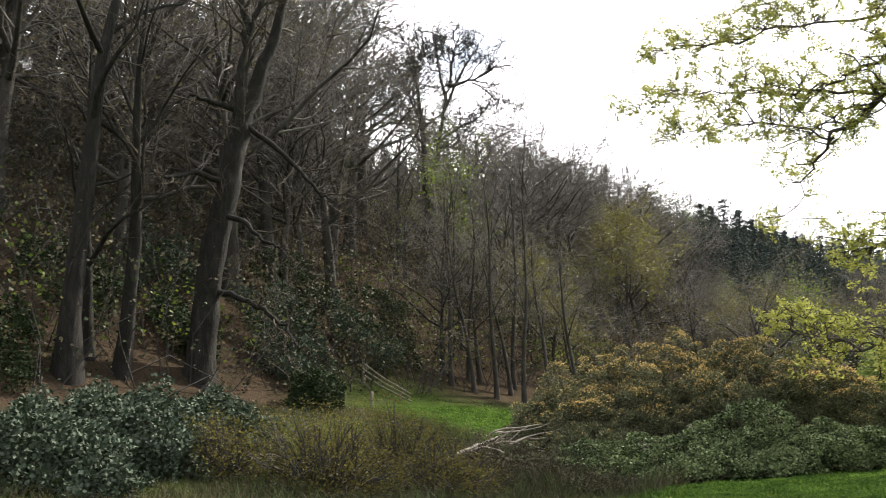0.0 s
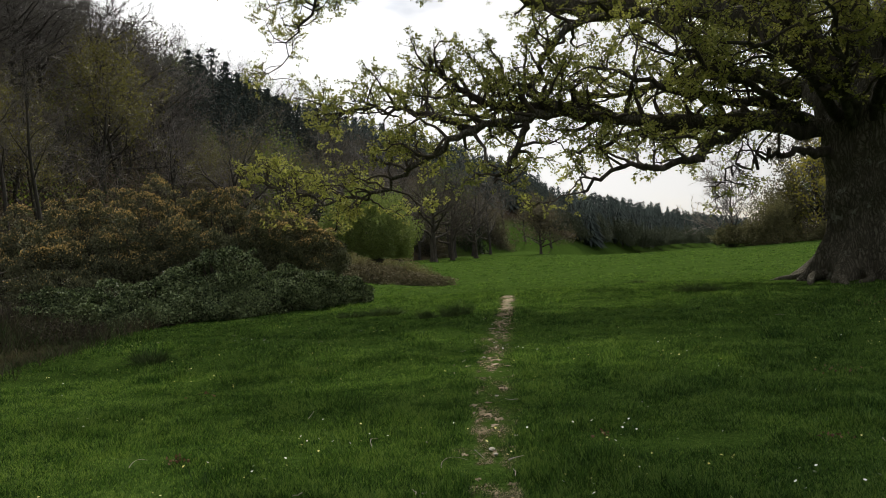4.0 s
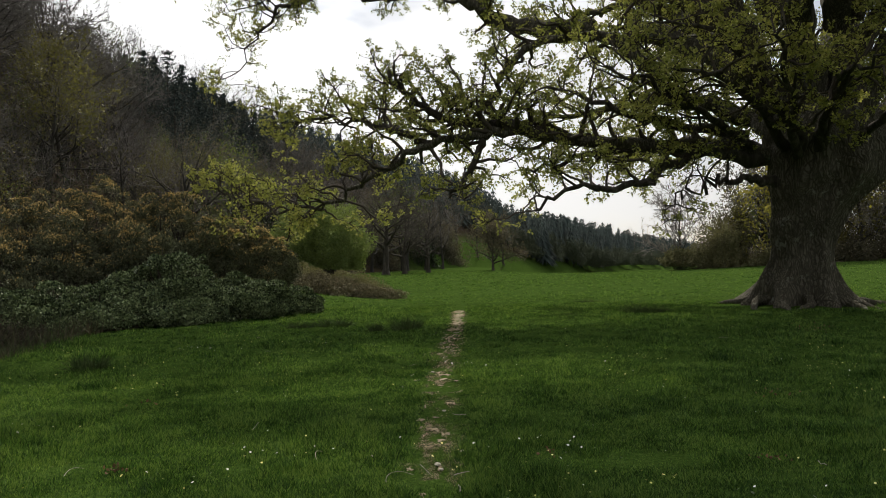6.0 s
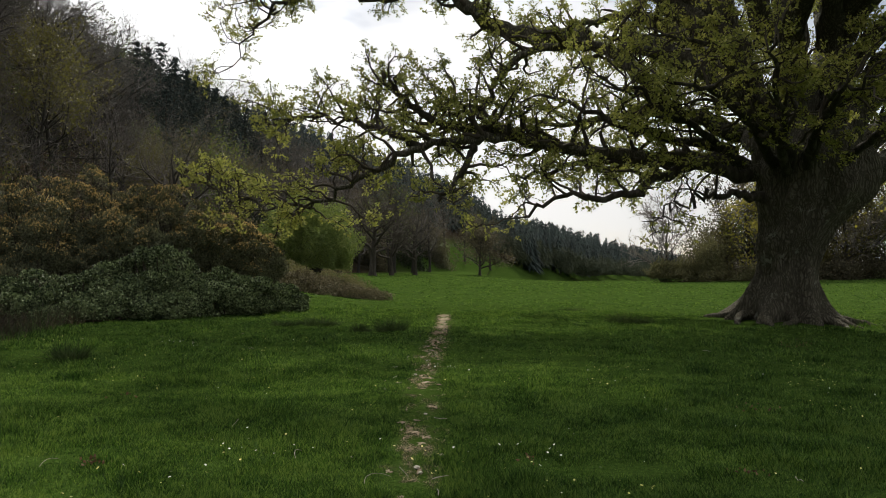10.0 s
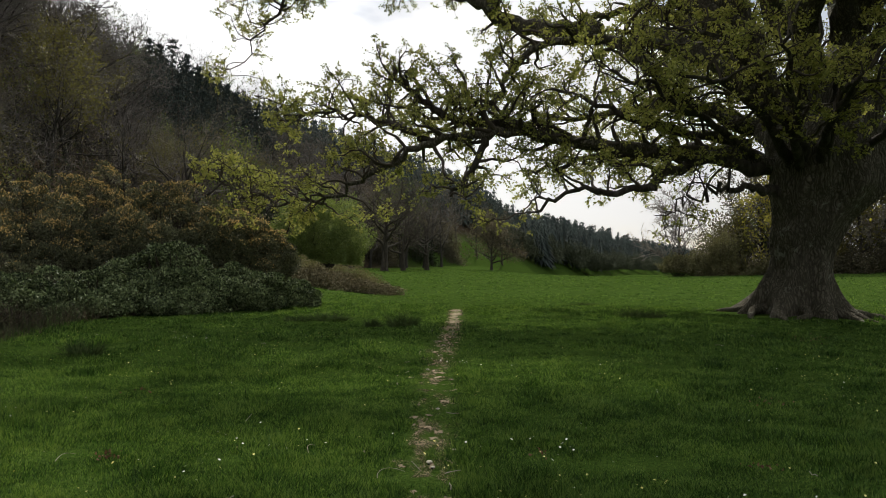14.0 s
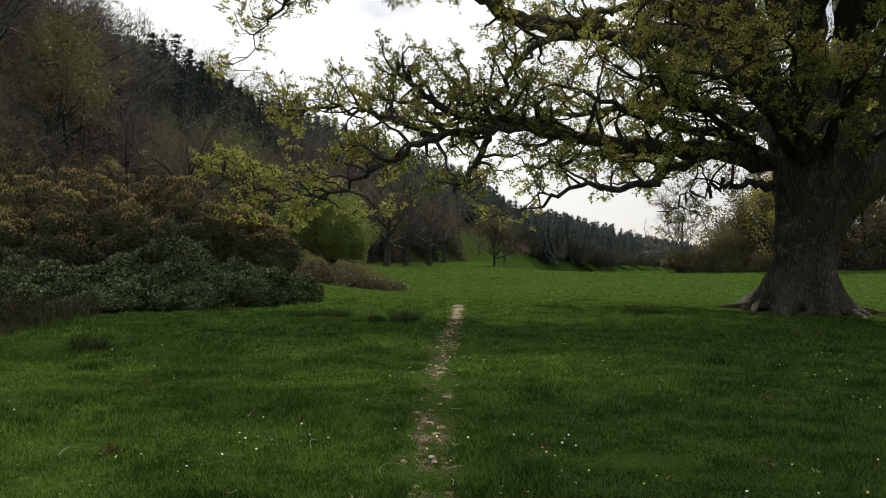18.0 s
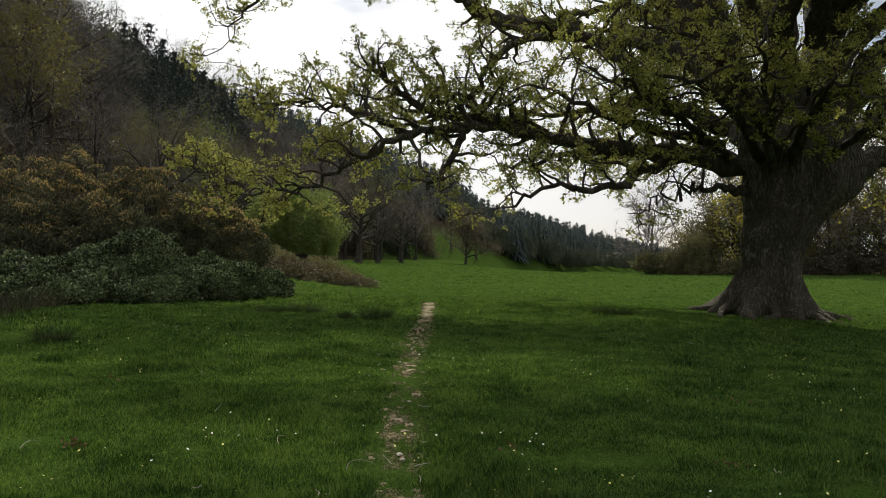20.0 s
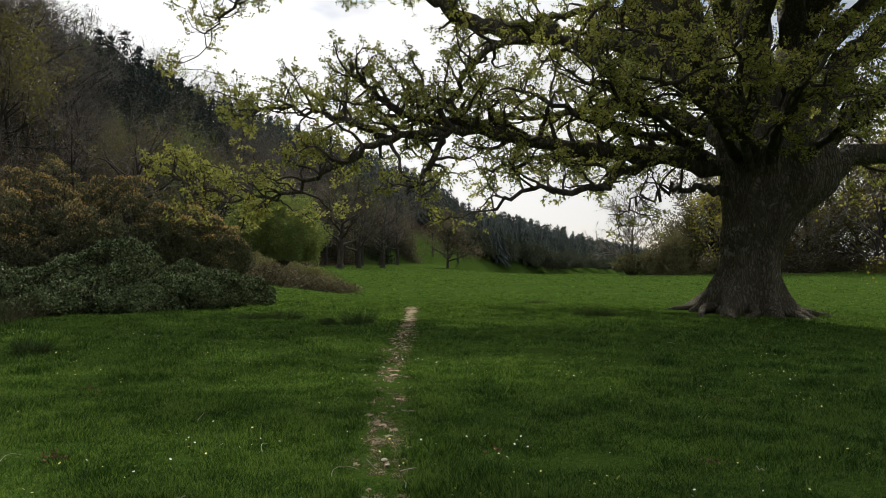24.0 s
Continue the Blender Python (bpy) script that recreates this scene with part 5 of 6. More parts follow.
# hillside trees, six kinds and their repeats
kinds = [
    tree_thing("bare_tree", 211, label="tall bare grey woodland tree with fine twigs", height=16, girth=0.24, limbs=14, fork=0.3, leader=0.78, spread=1.05, crook=0.24, twigs=6, reach=0.36, group="hillside wood"),
    tree_thing("bare_tree", 212, label="bare spreading oak with crooked branches", height=14, girth=0.34, limbs=13, fork=0.3, leader=0.68, spread=1.2, crook=0.26, reach=0.42, group="hillside wood"),
    tree_thing("bare_tree", 213, leaf=RUSSET_LEAF, leaf_size=0.13, per_end=1.6, label="brown woodland tree just coming into bud", height=15, girth=0.22, limbs=14, fork=0.22, leader=0.75, spread=1.05, crook=0.24, twigs=6, reach=0.36, group="hillside wood"),
    tree_thing("spring_tree", 214, leaf=SPRING_LEAF, leaf_size=0.17, per_end=2.2, label="woodland tree with thin pale green spring leaves", height=13, girth=0.18, limbs=13, fork=0.2, leader=0.75, spread=1.05, reach=0.38, group="hillside wood"),
    tree_thing("slender_tree", 215, label="slender straight dark alder stem", height=13, girth=0.13, limbs=10, fork=0.35, spread=0.6, reach=0.22, twigs=4, group="hillside wood"),
    tree_thing("bare_tree", 216, leaf=RUSSET_LEAF, leaf_size=0.12, per_end=0.6, label="wide bare oak with a rounded crown of fine twigs", height=15, girth=0.32, limbs=14, fork=0.4, leader=0.65, spread=1.2, rise=0.09, twigs=7, crook=0.24, reach=0.42, group="hillside wood"),
]
spots = [(-42, 47), (-36, 52), (-50, 24), (-34, 42), (-31, 40), (-40, 20)]
for kd, (x, y) in zip(kinds, spots):
    place(kd, x, y)
rng = np.random.default_rng(5)
made = 0
while made < 230:
    tall = made < 95
    y = -42 + 84 * rng.random() if tall else 30 + 150 * rng.random() ** 1.1
    s = (7.0 if tall else 1.0) + (44 if tall else 60) * rng.random() ** 1.2
    x = np.interp(y, FOOT[:, 1], FOOT[:, 0]) - s
    if (y > 165 and s < 16) or (tall and y > 18 and -x < y * 1.02):
        continue
    size = rng.uniform(1.1, 1.55) if tall else rng.uniform(0.5, 0.75) if y < 74 and s < 34 else rng.uniform(0.75, 0.95) + 0.3 * (s > 28)
    again(kinds[int(rng.choice(6, p=[0.25, 0.17, 0.27, 0.12, 0.03, 0.16]))], x, y, rng.uniform(0, 6.28), size, 0.15)
    made += 1
for n in range(0, 12, 2):
    y = 14 + 25 * (n + rng.random()) / 18
    x = np.interp(y, FOOT[:, 1], FOOT[:, 0]) - rng.uniform(11, 26)
    again(kinds[n % 3], x, y, n * 2.1, rng.uniform(1.45, 1.65), 0.15)
# the slender alders in the clearing's far edge
for x, y, k in [(-27.4, 34.3, 1.0), (-26.9, 35.6, 0.95), (-26.3, 36.8, 1.05), (-28.0, 36.6, 0.9), (-25.6, 38.4, 1.0), (-26.8, 38.9, 0.9), (-25.2, 40.4, 0.85), (-27.6, 40.4, 1.1), (-24.5, 42.3, 0.9)]:
    again(kinds[4], x, y, x * 3.1, k, 0.15)


def undergrowth():
    """Low twigs, bramble and saplings all over the wooded slope."""
    g = np.random.default_rng(9)
    N = 9000
    y = -14 + 190 * g.random(N) ** 1.3
    s = 0.5 + 75 * g.random(N) ** 1.3
    x = np.interp(y, FOOT[:, 1], FOOT[:, 0]) - s
    ok = ~((y > 165) & (s < 16))
    x, y = x[ok], y[ok]
    z = ground_z(x, y)
    t = Tubes()
    E = []
    for k in range(len(x)):
        d = unit(g.standard_normal(3) * (0.5, 0.5, 0.1) + (0, 0, 1))
        p = wander(g, (x[k], y[k], z[k] - 0.05), d, g.uniform(1.2, 5.5), 3, 0.25, 0.05)
        t.add(p, np.linspace(0.03, 0.008, 4), 3)
        E += [p[1], p[2], p[3], (p[2] + p[3]) / 2]
    E = np.array(E)
    P = np.repeat(E, 6, 0) + g.standard_normal((len(E) * 6, 3)) * 0.5
    V1, F1 = leaves(P, 0.14, g)
    V2 = np.concatenate([np.concatenate(t.v), V1])
    n1 = t.n
    quads = np.concatenate(t.f)
    tris = np.concatenate([quads[:, [0, 1, 2]], quads[:, [0, 2, 3]], F1 + n1])
    island = (g.random(len(P)) < 0.55).astype(int) + 1
    idx = np.concatenate([np.zeros(len(quads) * 2, dtype=int), island, island])
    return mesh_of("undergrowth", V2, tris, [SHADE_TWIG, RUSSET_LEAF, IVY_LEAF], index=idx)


tagged(new("undergrowth", undergrowth()), "tangled brown and green undergrowth beneath the trees", "undergrowth", kind="stuff")


def brushwood():
    """The grey-brown haze of fine twigs between the trunks of the wood."""
    g = np.random.default_rng(10)
    N = 250000
    y = -40 + 225 * g.random(N) ** 1.25
    s = 1.5 + 78 * g.random(N) ** 1.2
    x = np.interp(y, FOOT[:, 1], FOOT[:, 0]) - s
    ok = ~((y > 165) & (s < 16)) & (patchy(x, y, 7, 5) > 0.3)
    x, y = x[ok], y[ok]
    z = ground_z(x, y) + 0.4 + np.interp(y, [30, 46, 75, 90], [9, 5, 5, 8]) * g.random(len(x)) ** 1.15
    P = np.stack([x, y, z], 1)
    P = P[np.argsort(-(z - ground_z(x, y)))]
    half = len(P) * 2 // 3
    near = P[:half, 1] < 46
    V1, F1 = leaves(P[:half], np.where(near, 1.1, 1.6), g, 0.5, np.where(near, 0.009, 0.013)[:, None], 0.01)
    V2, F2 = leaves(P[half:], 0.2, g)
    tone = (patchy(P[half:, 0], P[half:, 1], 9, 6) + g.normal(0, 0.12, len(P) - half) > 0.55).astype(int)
    # twigs nearer than y = 46 take the copy with shade in its colour
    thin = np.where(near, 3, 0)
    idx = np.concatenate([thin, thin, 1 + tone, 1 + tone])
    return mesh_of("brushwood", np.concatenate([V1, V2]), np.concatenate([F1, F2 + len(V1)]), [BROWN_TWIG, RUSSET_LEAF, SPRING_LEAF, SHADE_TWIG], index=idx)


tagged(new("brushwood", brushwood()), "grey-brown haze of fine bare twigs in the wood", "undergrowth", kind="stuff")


def rough_ground():
    """Withered grass, dead stalks and low green tangle between meadow and wood."""
    g = np.random.default_rng(12)
    N = 150000
    y = 2 + 34 * g.random(N)
    x = -26 + 19 * g.random(N)
    e = meadow_edge(x, y)
    s, _ = to_foot(x, y)
    ok = (e > -0.3 + 0.5 * g.random(N)) & (s < -1) & (((x + 22.5) / 4.5) ** 2 + ((y - 29) / 6) ** 2 > 0.7 + 0.4 * g.random(N)) & (patchy(x, y, 1.6, 8) + 0.25 * g.standard_normal(N) > 0.35)
    x, y = x[ok], y[ok]
    h = 0.18 + 0.6 * patchy(x, y, 2.2, 9) ** 2
    P = np.stack([x, y, ground_z(x, y) - 0.02], 1)
    V, F = blades(P, h, 0.009, g, 0.5, 0.3)
    kind = np.where(patchy(x, y, 2.8, 11) + g.normal(0, 0.15, len(x)) > 0.6, 0, np.where(g.random(len(x)) < 0.6, 2, 1))
    return mesh_of("rough_grass", V, F, [STRAW, RUSH, HEATH_LEAF], index=kind)


tagged(new("rough_grass", rough_ground()), "withered straw-coloured grass and dead stalks on rough ground", "grass", kind="stuff")

# ---------------------------------------------------------------- the distant plantation
def conifer_arrays(g, h, r):
    """A spruce of ragged whorls: points and triangles."""
    V, F = [], []
    n = 0
    for k in range(9):
        f = k / 9
        z, rr = h * (0.1 + 0.9 * f), r * (1 - f) ** 0.85 + 0.05
        m = 9
        a = np.arange(m) / m * 2 * np.pi + g.uniform(0, 6)
        out = rr * g.uniform(0.6, 1.25, m)
        rim = np.stack([np.cos(a) * out, np.sin(a) * out, z - rr * 0.35 * g.uniform(0.5, 1.4, m)], 1)
        inn = np.stack([np.cos(a + 0.3) * rr * 0.35, np.sin(a + 0.3) * rr * 0.35, np.full(m, z + h * 0.07)], 1)
        V += [rim, inn, np.array([[0, 0, z + h * 0.13]])]
        j = np.arange(m)
        F += [np.stack([n + j, n + m + j, n + 2 * m + 0 * j], 1), np.stack([n + j, n + m + j, n + m + (j - 1) % m], 1)]
        n += 2 * m + 1
    return np.concatenate(V), np.concatenate(F)


def conifer_wood():
    g = np.random.default_rng(21)
    temps = [conifer_arrays(g, 1.0, w) for w in (0.3, 0.26, 0.34, 0.28)]
    VV, FF, n = [], [], 0
    k = 0
    while k < 2000:
        y = 95 + 480 * g.random()
        s = 3 + 75 * g.random() ** 0.8
        fx = np.interp(y, FOOT[:, 1], FOOT[:, 0])
        x = fx - s
        if y < 200 and s < 34 + (200 - y) * 0.25:
            continue
        if 200 <= y < 250 and s < 14:
            continue
        V, F = temps[k % 4]
        h = g.uniform(7, 11) * (1.0 + 0.35 * min(1.0, max(0.0, (y - 190) / 80)))
        VV.append(V * np.array([h, h, h]) + np.array([x, y, gz(x, y) - 0.3]))
        FF.append(F + n)
        n += len(V)
        k += 1
    return mesh_of("conifer_wood", np.concatenate(VV), np.concatenate(FF), CONIFER)


tagged(new("conifer_wood", conifer_wood()), "dark conifer plantation along the far hillside", "wood", kind="stuff")


def spruce(x, y, h, r, seed):
    g = np.random.default_rng(seed)
    root = tagged(new("spruce_tree"), "dark spire-topped conifer standing above the wood", "tree")
    t = Tubes()
    t.add([(0, 0, -0.5), (0, 0, h * 0.5), (0, 0, h)], [0.25, 0.15, 0.02], 6)
    part("trunk", t.mesh("trunk", BARK), root)
    V, P = [], []
    for k in range(190):
        f = (k // 10 + g.uniform(-0.2, 0.2)) / 19
        f = min(max(f, 0.0), 0.99)
        a = k * 0.65 + g.uniform(-0.3, 0.3)
        L = r * (1 - f) * g.uniform(0.55, 1.2) + 0.3
        u = np.linspace(0.05, 1, 9)
        P.append(np.stack([np.cos(a) * L * u, np.sin(a) * L * u, h * (0.08 + 0.92 * f) - 0.25 * L * u + 0.12 * L * u * u], 1))
    P = np.concatenate(P)
    Vl, Fl = leaves(P, 0.5, g, -0.2, 0.22, 0.1)
    part("crown", mesh_of("crown", Vl, Fl, CONIFER), root)
    return place(root, x, y)


crown_tree = tree_thing("bare_tree", 221, label="tall bare tree with a rounded fan of fine branches", bark=GREY_BARK, twig=BROWN_TWIG, height=19, girth=0.5, fork=0.46, limbs=22, leader=0.72, spread=1.35, reach=0.36, twigs=8, fine=5, crook=0.2, rise=0.035, tip=0.018, group="hillside wood")
place(crown_tree, -48.0, 49.0, 0.6, 1.2)
for n, (x, y, k) in enumerate([(-48, 44, 1.35), (-51, 48, 1.35), (-53, 43, 1.4), (-56, 50, 1.4), (-54, 46.5, 1.4), (-41.5, 41, 1.0), (-45, 39, 1.1), (-33, 29, 0.7), (-35, 25, 0.75), (-39, 28, 0.8)]):
    again(crown_tree, x, y, 2.6 + n * 1.9, k)
again(crown_tree, -41.5, 61.0, 4.4, 0.75)
again(crown_tree, -38.5, 58.0, 1.4, 0.65)
for n, (x, y, k) in enumerate([(-56, 92, 1.05), (-53, 97, 1.0), (-59, 88, 1.1), (-50.5, 101, 0.95), (-48, 101, 1.0), (-62, 86, 1.05), (-64, 100, 1.1), (-52, 80, 1.0), (-55, 76, 1.1)]):
    again(crown_tree if n % 2 == 0 else kinds[5], x, y, n * 1.3, k if n % 2 == 0 else k * 1.25)
again(crown_tree, -49, 86, 4.0, 0.7)
for n, (az, el, d) in enumerate([(-26.7, 18.3, 92), (-29.3, 18.6, 84), (-31.2, 20.0, 78), (-33.0, 21.0, 74)]):
    x, y = d * math.sin(radians(az)), d * math.cos(radians(az))
    again(crown_tree, x, y, n * 2.2, (1.6 + d * math.tan(radians(el)) - gz(x, y)) / 18.0, 0.3)
again(crown_tree, -55.5, 119, 5.1, 0.8)
# the lone spruce, the pines along the brow below it and the bare skyline trees
for n, (az, el, d) in enumerate([(-20.6, 14.0, 138), (-19.9, 13.7, 150), (-18.2, 13.2, 146), (-17.5, 12.5, 140), (-16.9, 12.2, 150), (-16.2, 11.8, 144), (-15.6, 11.4, 152), (-15.0, 11.0, 146), (-14.3, 10.7, 152), (-13.6, 10.3, 150), (-12.9, 9.9, 156), (-17.2, 11.0, 130), (-15.8, 10.0, 132), (-18.7, 12.0, 130), (-14.4, 9.2, 136)]):
    x, y = d * math.sin(radians(az)), d * math.cos(radians(az))
    h = 1.6 + d * math.tan(radians(el)) - gz(x, y)
    if h > 5:
        spruce(x, y, h, 2.6 + 0.2 * h, 500 + n)
spruce(-48.5, 140.0, 17.5, 11.0, 51)
spruce(-53.5, 134.0, 12.0, 9.0, 52)
spruce(-44.0, 146.0, 10.0, 8.0, 53)
for x, y, h, w in [(-45, 58, 1.1, 5), (-46, 72, 1.2, 5), (-50, 84, 1.15, 1), (-58, 120, 1.15, 5), (-55, 124, 0.9, 1), (-50, 60, 1.3, 0), (-49, 94, 1.0, 5), (-54, 104, 1.0, 1)]:
    again(kinds[w], x, y, x, h, 0.2)
# brown thickets where the valley floor meets the wood
for sd, x, y, rx, h, n in [(1, -15, 150, 6, 8, 12000), (2, -9, 166, 6, 8, 12000), (3, -3, 180, 6, 8, 11000), (4, -22, 136, 6, 8, 13000), (6, -27, 118, 6, 8, 13000), (7, -26, 95, 5, 7, 11000)]:
    bush_thing("bare_thicket", 430 + sd, x, y, rx, rx * 0.8, h, n, RUSSET_LEAF if sd % 2 else IVY_LEAF, 0.3, "brown thicket of bare twigs at the wood's foot", BROWN_TWIG, group="valley thickets", shell=0.3, lump=0.2, stems=200)
# trees on the valley floor
field_oak = tree_thing("field_oak", 231, split=True, leaf=RUSSET_LEAF, leaf_size=0.25, per_end=2.2, bark=BARK, label="round brown oak in bud standing on the meadow", height=9.6, girth=0.26, fork=0.2, limbs=22, leader=0.72, spread=1.25, reach=0.44, crook=0.24, twigs=8, tip=0.014, twig=TWIG, group="meadow trees")
place(field_oak, 6.6, 134.8)
valley_oak = tree_thing("valley_oak", 234, split=True, bark=BARK, twig=TWIG, label="great dark bare oak at the meadow's far edge", height=15, girth=0.5, fork=0.3, limbs=18, leader=0.75, spread=1.1, reach=0.42, crook=0.28, twigs=8, tip=0.016, group="meadow trees")
place(valley_oak, -9.3, 113, 0.7)
again(valley_oak, -7.2, 122, 2.4, 0.8)
again(valley_oak, -3.9, 128, 4.0, 0.75)
again(valley_oak, -15.5, 124, 5.2, 0.95)
again(valley_oak, -20.5, 112, 1.2, 0.9)
for x, y, k, w in [(-8.0, 144, 1.2, 0), (-16, 126, 1.3, 5), (-5, 150, 1.25, 5), (-2, 160, 1.2, 2), (-22, 120, 1.3, 1), (-14, 140, 1.2, 2), (-9, 146, 1.3, 3), (-19, 132, 1.3, 5), (-24, 128, 1.2, 0), (-17, 148, 1.2, 1), (-4, 166, 1.3, 0), (6, 196, 1.1, 2), (13, 212, 1.0, 5), (1, 190, 1.1, 0), (-27, 100, 1.3, 2), (-24, 92, 1.2, 3), (-25, 80, 1.2, 5), (-27, 112, 1.2, 1)]:
    again(kinds[w], x, y, x * 1.7, k, 0.2)
silver = tree_thing("birch_tree", 232, bark=GREY_BARK, twig=PALE_TWIG, label="pale bare birch with fine silvery twigs", height=9, girth=0.14, fork=0.08, limbs=22, spread=1.1, reach=0.42, leader=0.8, twigs=9, fine=6, tip=0.016, group="meadow trees")
place(silver, 29.4, 106, 0.0, 1.25)
hedge_a = tree_thing("hedge_tree", 241, leaf=SALLOW_LEAF, leaf_size=0.2, per_end=3.0, label="olive-brown hedgerow tree thick with fine twigs", height=8.5, girth=0.16, fork=0.06, limbs=18, spread=0.95, reach=0.42, twigs=7, crook=0.2, tip=0.012, group="far hedgerow")
hedge_b = tree_thing("hedge_tree", 242, leaf=GOLD_LEAF, leaf_size=0.22, per_end=2.4, label="yellow-green hedgerow tree in young leaf", height=9.5, girth=0.18, fork=0.1, limbs=16, spread=0.9, reach=0.42, twigs=6, crook=0.22, tip=0.012, group="far hedgerow")
hedge_c = tree_thing("hedge_tree", 243, leaf=RUSSET_LEAF, leaf_size=0.18, per_end=2.0, label="brown bare hedgerow tree with dense twigs", height=10, girth=0.2, fork=0.08, limbs=18, spread=0.9, reach=0.4, twigs=7, crook=0.22, tip=0.012, group="far hedgerow")
place(hedge_a, 36.0, 103, 0.3, 0.85)
place(hedge_b, 39.0, 102, 0.8, 1.35)
place(hedge_c, 38.0, 108, 1.7, 1.4)
for n, (x, y, k, which) in enumerate([(40, 105, 0.9, hedge_c), (43, 100, 0.85, hedge_a), (46, 103, 1.0, hedge_b), (49, 98, 0.9, hedge_c), (52, 99, 1.0, hedge_a), (55, 94, 1.0, hedge_c), (58, 96, 1.05, hedge_b), (61, 91, 0.95, hedge_c),
                                      (64, 92, 1.1, hedge_a), (67, 88, 1.0, hedge_c), (71, 86, 1.1, hedge_b), (75, 84, 1.1, hedge_c), (80, 80, 1.1, hedge_a), (57, 101, 1.2, hedge_c), (66, 97, 1.2, hedge_c)]):
    again(which, x, y, n * 1.9, k * 1.5)
for sd, x, y, rx, h, n in [(11, 37, 110, 4, 6.5, 10000), (12, 42, 109, 4.5, 11.5, 14000), (13, 45, 108, 4.5, 9.5, 12000), (14, 51, 105, 4.5, 10.0, 12000), (15, 57, 103, 5, 11, 12000), (16, 64, 100, 5, 11.5, 12000), (17, 71, 96, 5, 11.5, 12000), (18, 79, 90, 5.5, 12, 12000), (1, 33.2, 101, 3.3, 5.2, 14000), (19, 28.6, 103, 2.4, 2.6, 7000), (20, 30.6, 102, 2.2, 2.0, 7000), (2, 39, 99, 3.5, 2.0, 7000), (3, 47, 96, 3.5, 2.2, 7000), (4, 56, 90, 4.0, 2.2, 7000), (5, 65, 85, 4.0, 2.2, 7000), (6, 43.5, 101, 4.0, 3.0, 8000), (7, 51.5, 97, 4.5, 3.4, 9000), (8, 60.5, 92, 4.5, 3.4, 9000), (9, 70, 87, 4.5, 3.6, 9000), (10, 47.5, 101, 4.0, 4.2, 9000)]:
    bush_thing("hedge_scrub", 400 + sd, x, y, rx, rx * 0.6, h, n, HEDGE_LEAF if sd in (1, 2, 6, 19, 20) else (RUSSET_LEAF if sd % 3 else SPRING_LEAF) if sd > 10 else HEATH_LEAF if sd % 2 else SALLOW_LEAF, 0.2, "brown thicket along the field edge" if sd > 10 else "low brown scrub along the field edge", GREY_BARK, group="field edge scrub", shell=0.35, lump=0.34, stems=60, dome=0.22 if sd > 10 else 0.0)
side_oak = tree_thing("young_oak", 233, split=True, leaf=GOLD_LEAF, leaf_size=0.16, per_end=1.4, bark=BARK, twig=TWIG, label="low spreading oak with yellow-green new leaves", height=9, girth=0.2, fork=0.15, limbs=14, spread=1.25, reach=0.55, crook=0.26, rise=0.02, group="meadow trees")
place(side_oak, 31.0, 46.5, 0.0, 1.25)

# the trees in yellow-green leaf at the hill's foot
gold_tree = tree_thing("spring_tree", 251, leaf=OLIVE_LEAF, leaf_size=0.2, per_end=2.4, label="rounded woodland tree in thin yellow-green leaf", height=14, girth=0.24, fork=0.25, limbs=15, leader=0.75, spread=1.1, reach=0.4, twigs=7, crook=0.2, group="hillside wood")
place(gold_tree, -37.0, 78.0, 0.4, 1.15)
again(gold_tree, -41.5, 84.0, 2.0, 1.1)
again(gold_tree, -35.0, 70.0, 4.0, 1.0)
again(gold_tree, -33.0, 92.0, 5.0, 0.8)
again(gold_tree, -33.5, 117.0, 1.1, 1.0)
again(gold_tree, -31.0, 122.0, 3.1, 0.85)
again(gold_tree, -30.5, 46.0, 3.6, 0.6)
again(gold_tree, -28.5, 49.0, 0.9, 0.55)
# the fringe of broadleaf scrub at the plantation's foot
for sd, x, y, rx, h in [(1, 13, 238, 5, 7.0), (2, 21, 250, 6, 7.0), (3, 30, 266, 6, 9.0), (4, 40, 279, 5.5, 8.0), (5, 52, 290, 7, 7.5), (6, 62, 314, 7, 8), (7, 74, 343, 8, 8), (8, 90, 377, 9, 8), (9, 47, 286, 5, 9), (10, 100, 390, 9, 9)]:
    bush_thing("bare_thicket", 450 + sd, x, y, rx, rx * 0.7, h, 9000, SCRUB_LEAF, 0.36, "dark scrub at the foot of the conifer plantation", TWIG, group="valley thickets", shell=0.4, lump=0.3, stems=16, dome=0.3)
# the tall trees along the hill's brow
for n, (x, y, top) in enumerate([(-53.0, 100.0, 39.0), (-50.0, 102.0, 36.5), (-47.5, 103.0, 34.0), (-45.5, 105.0, 32.5), (-44.0, 108.0, 31.0), (-56.0, 99.0, 41.0), (-48.5, 108.0, 35.5), (-52.0, 106.0, 38.5)]):
    k = max(0.6, (top - gz(x, y)) / 18.5)
    again(crown_tree if n % 3 else kinds[5], x, y, n * 2.3, k * (1.0 if n % 3 else 1.2), 0.3)


# ---------------------------------------------------------------- grass, rushes and flowers


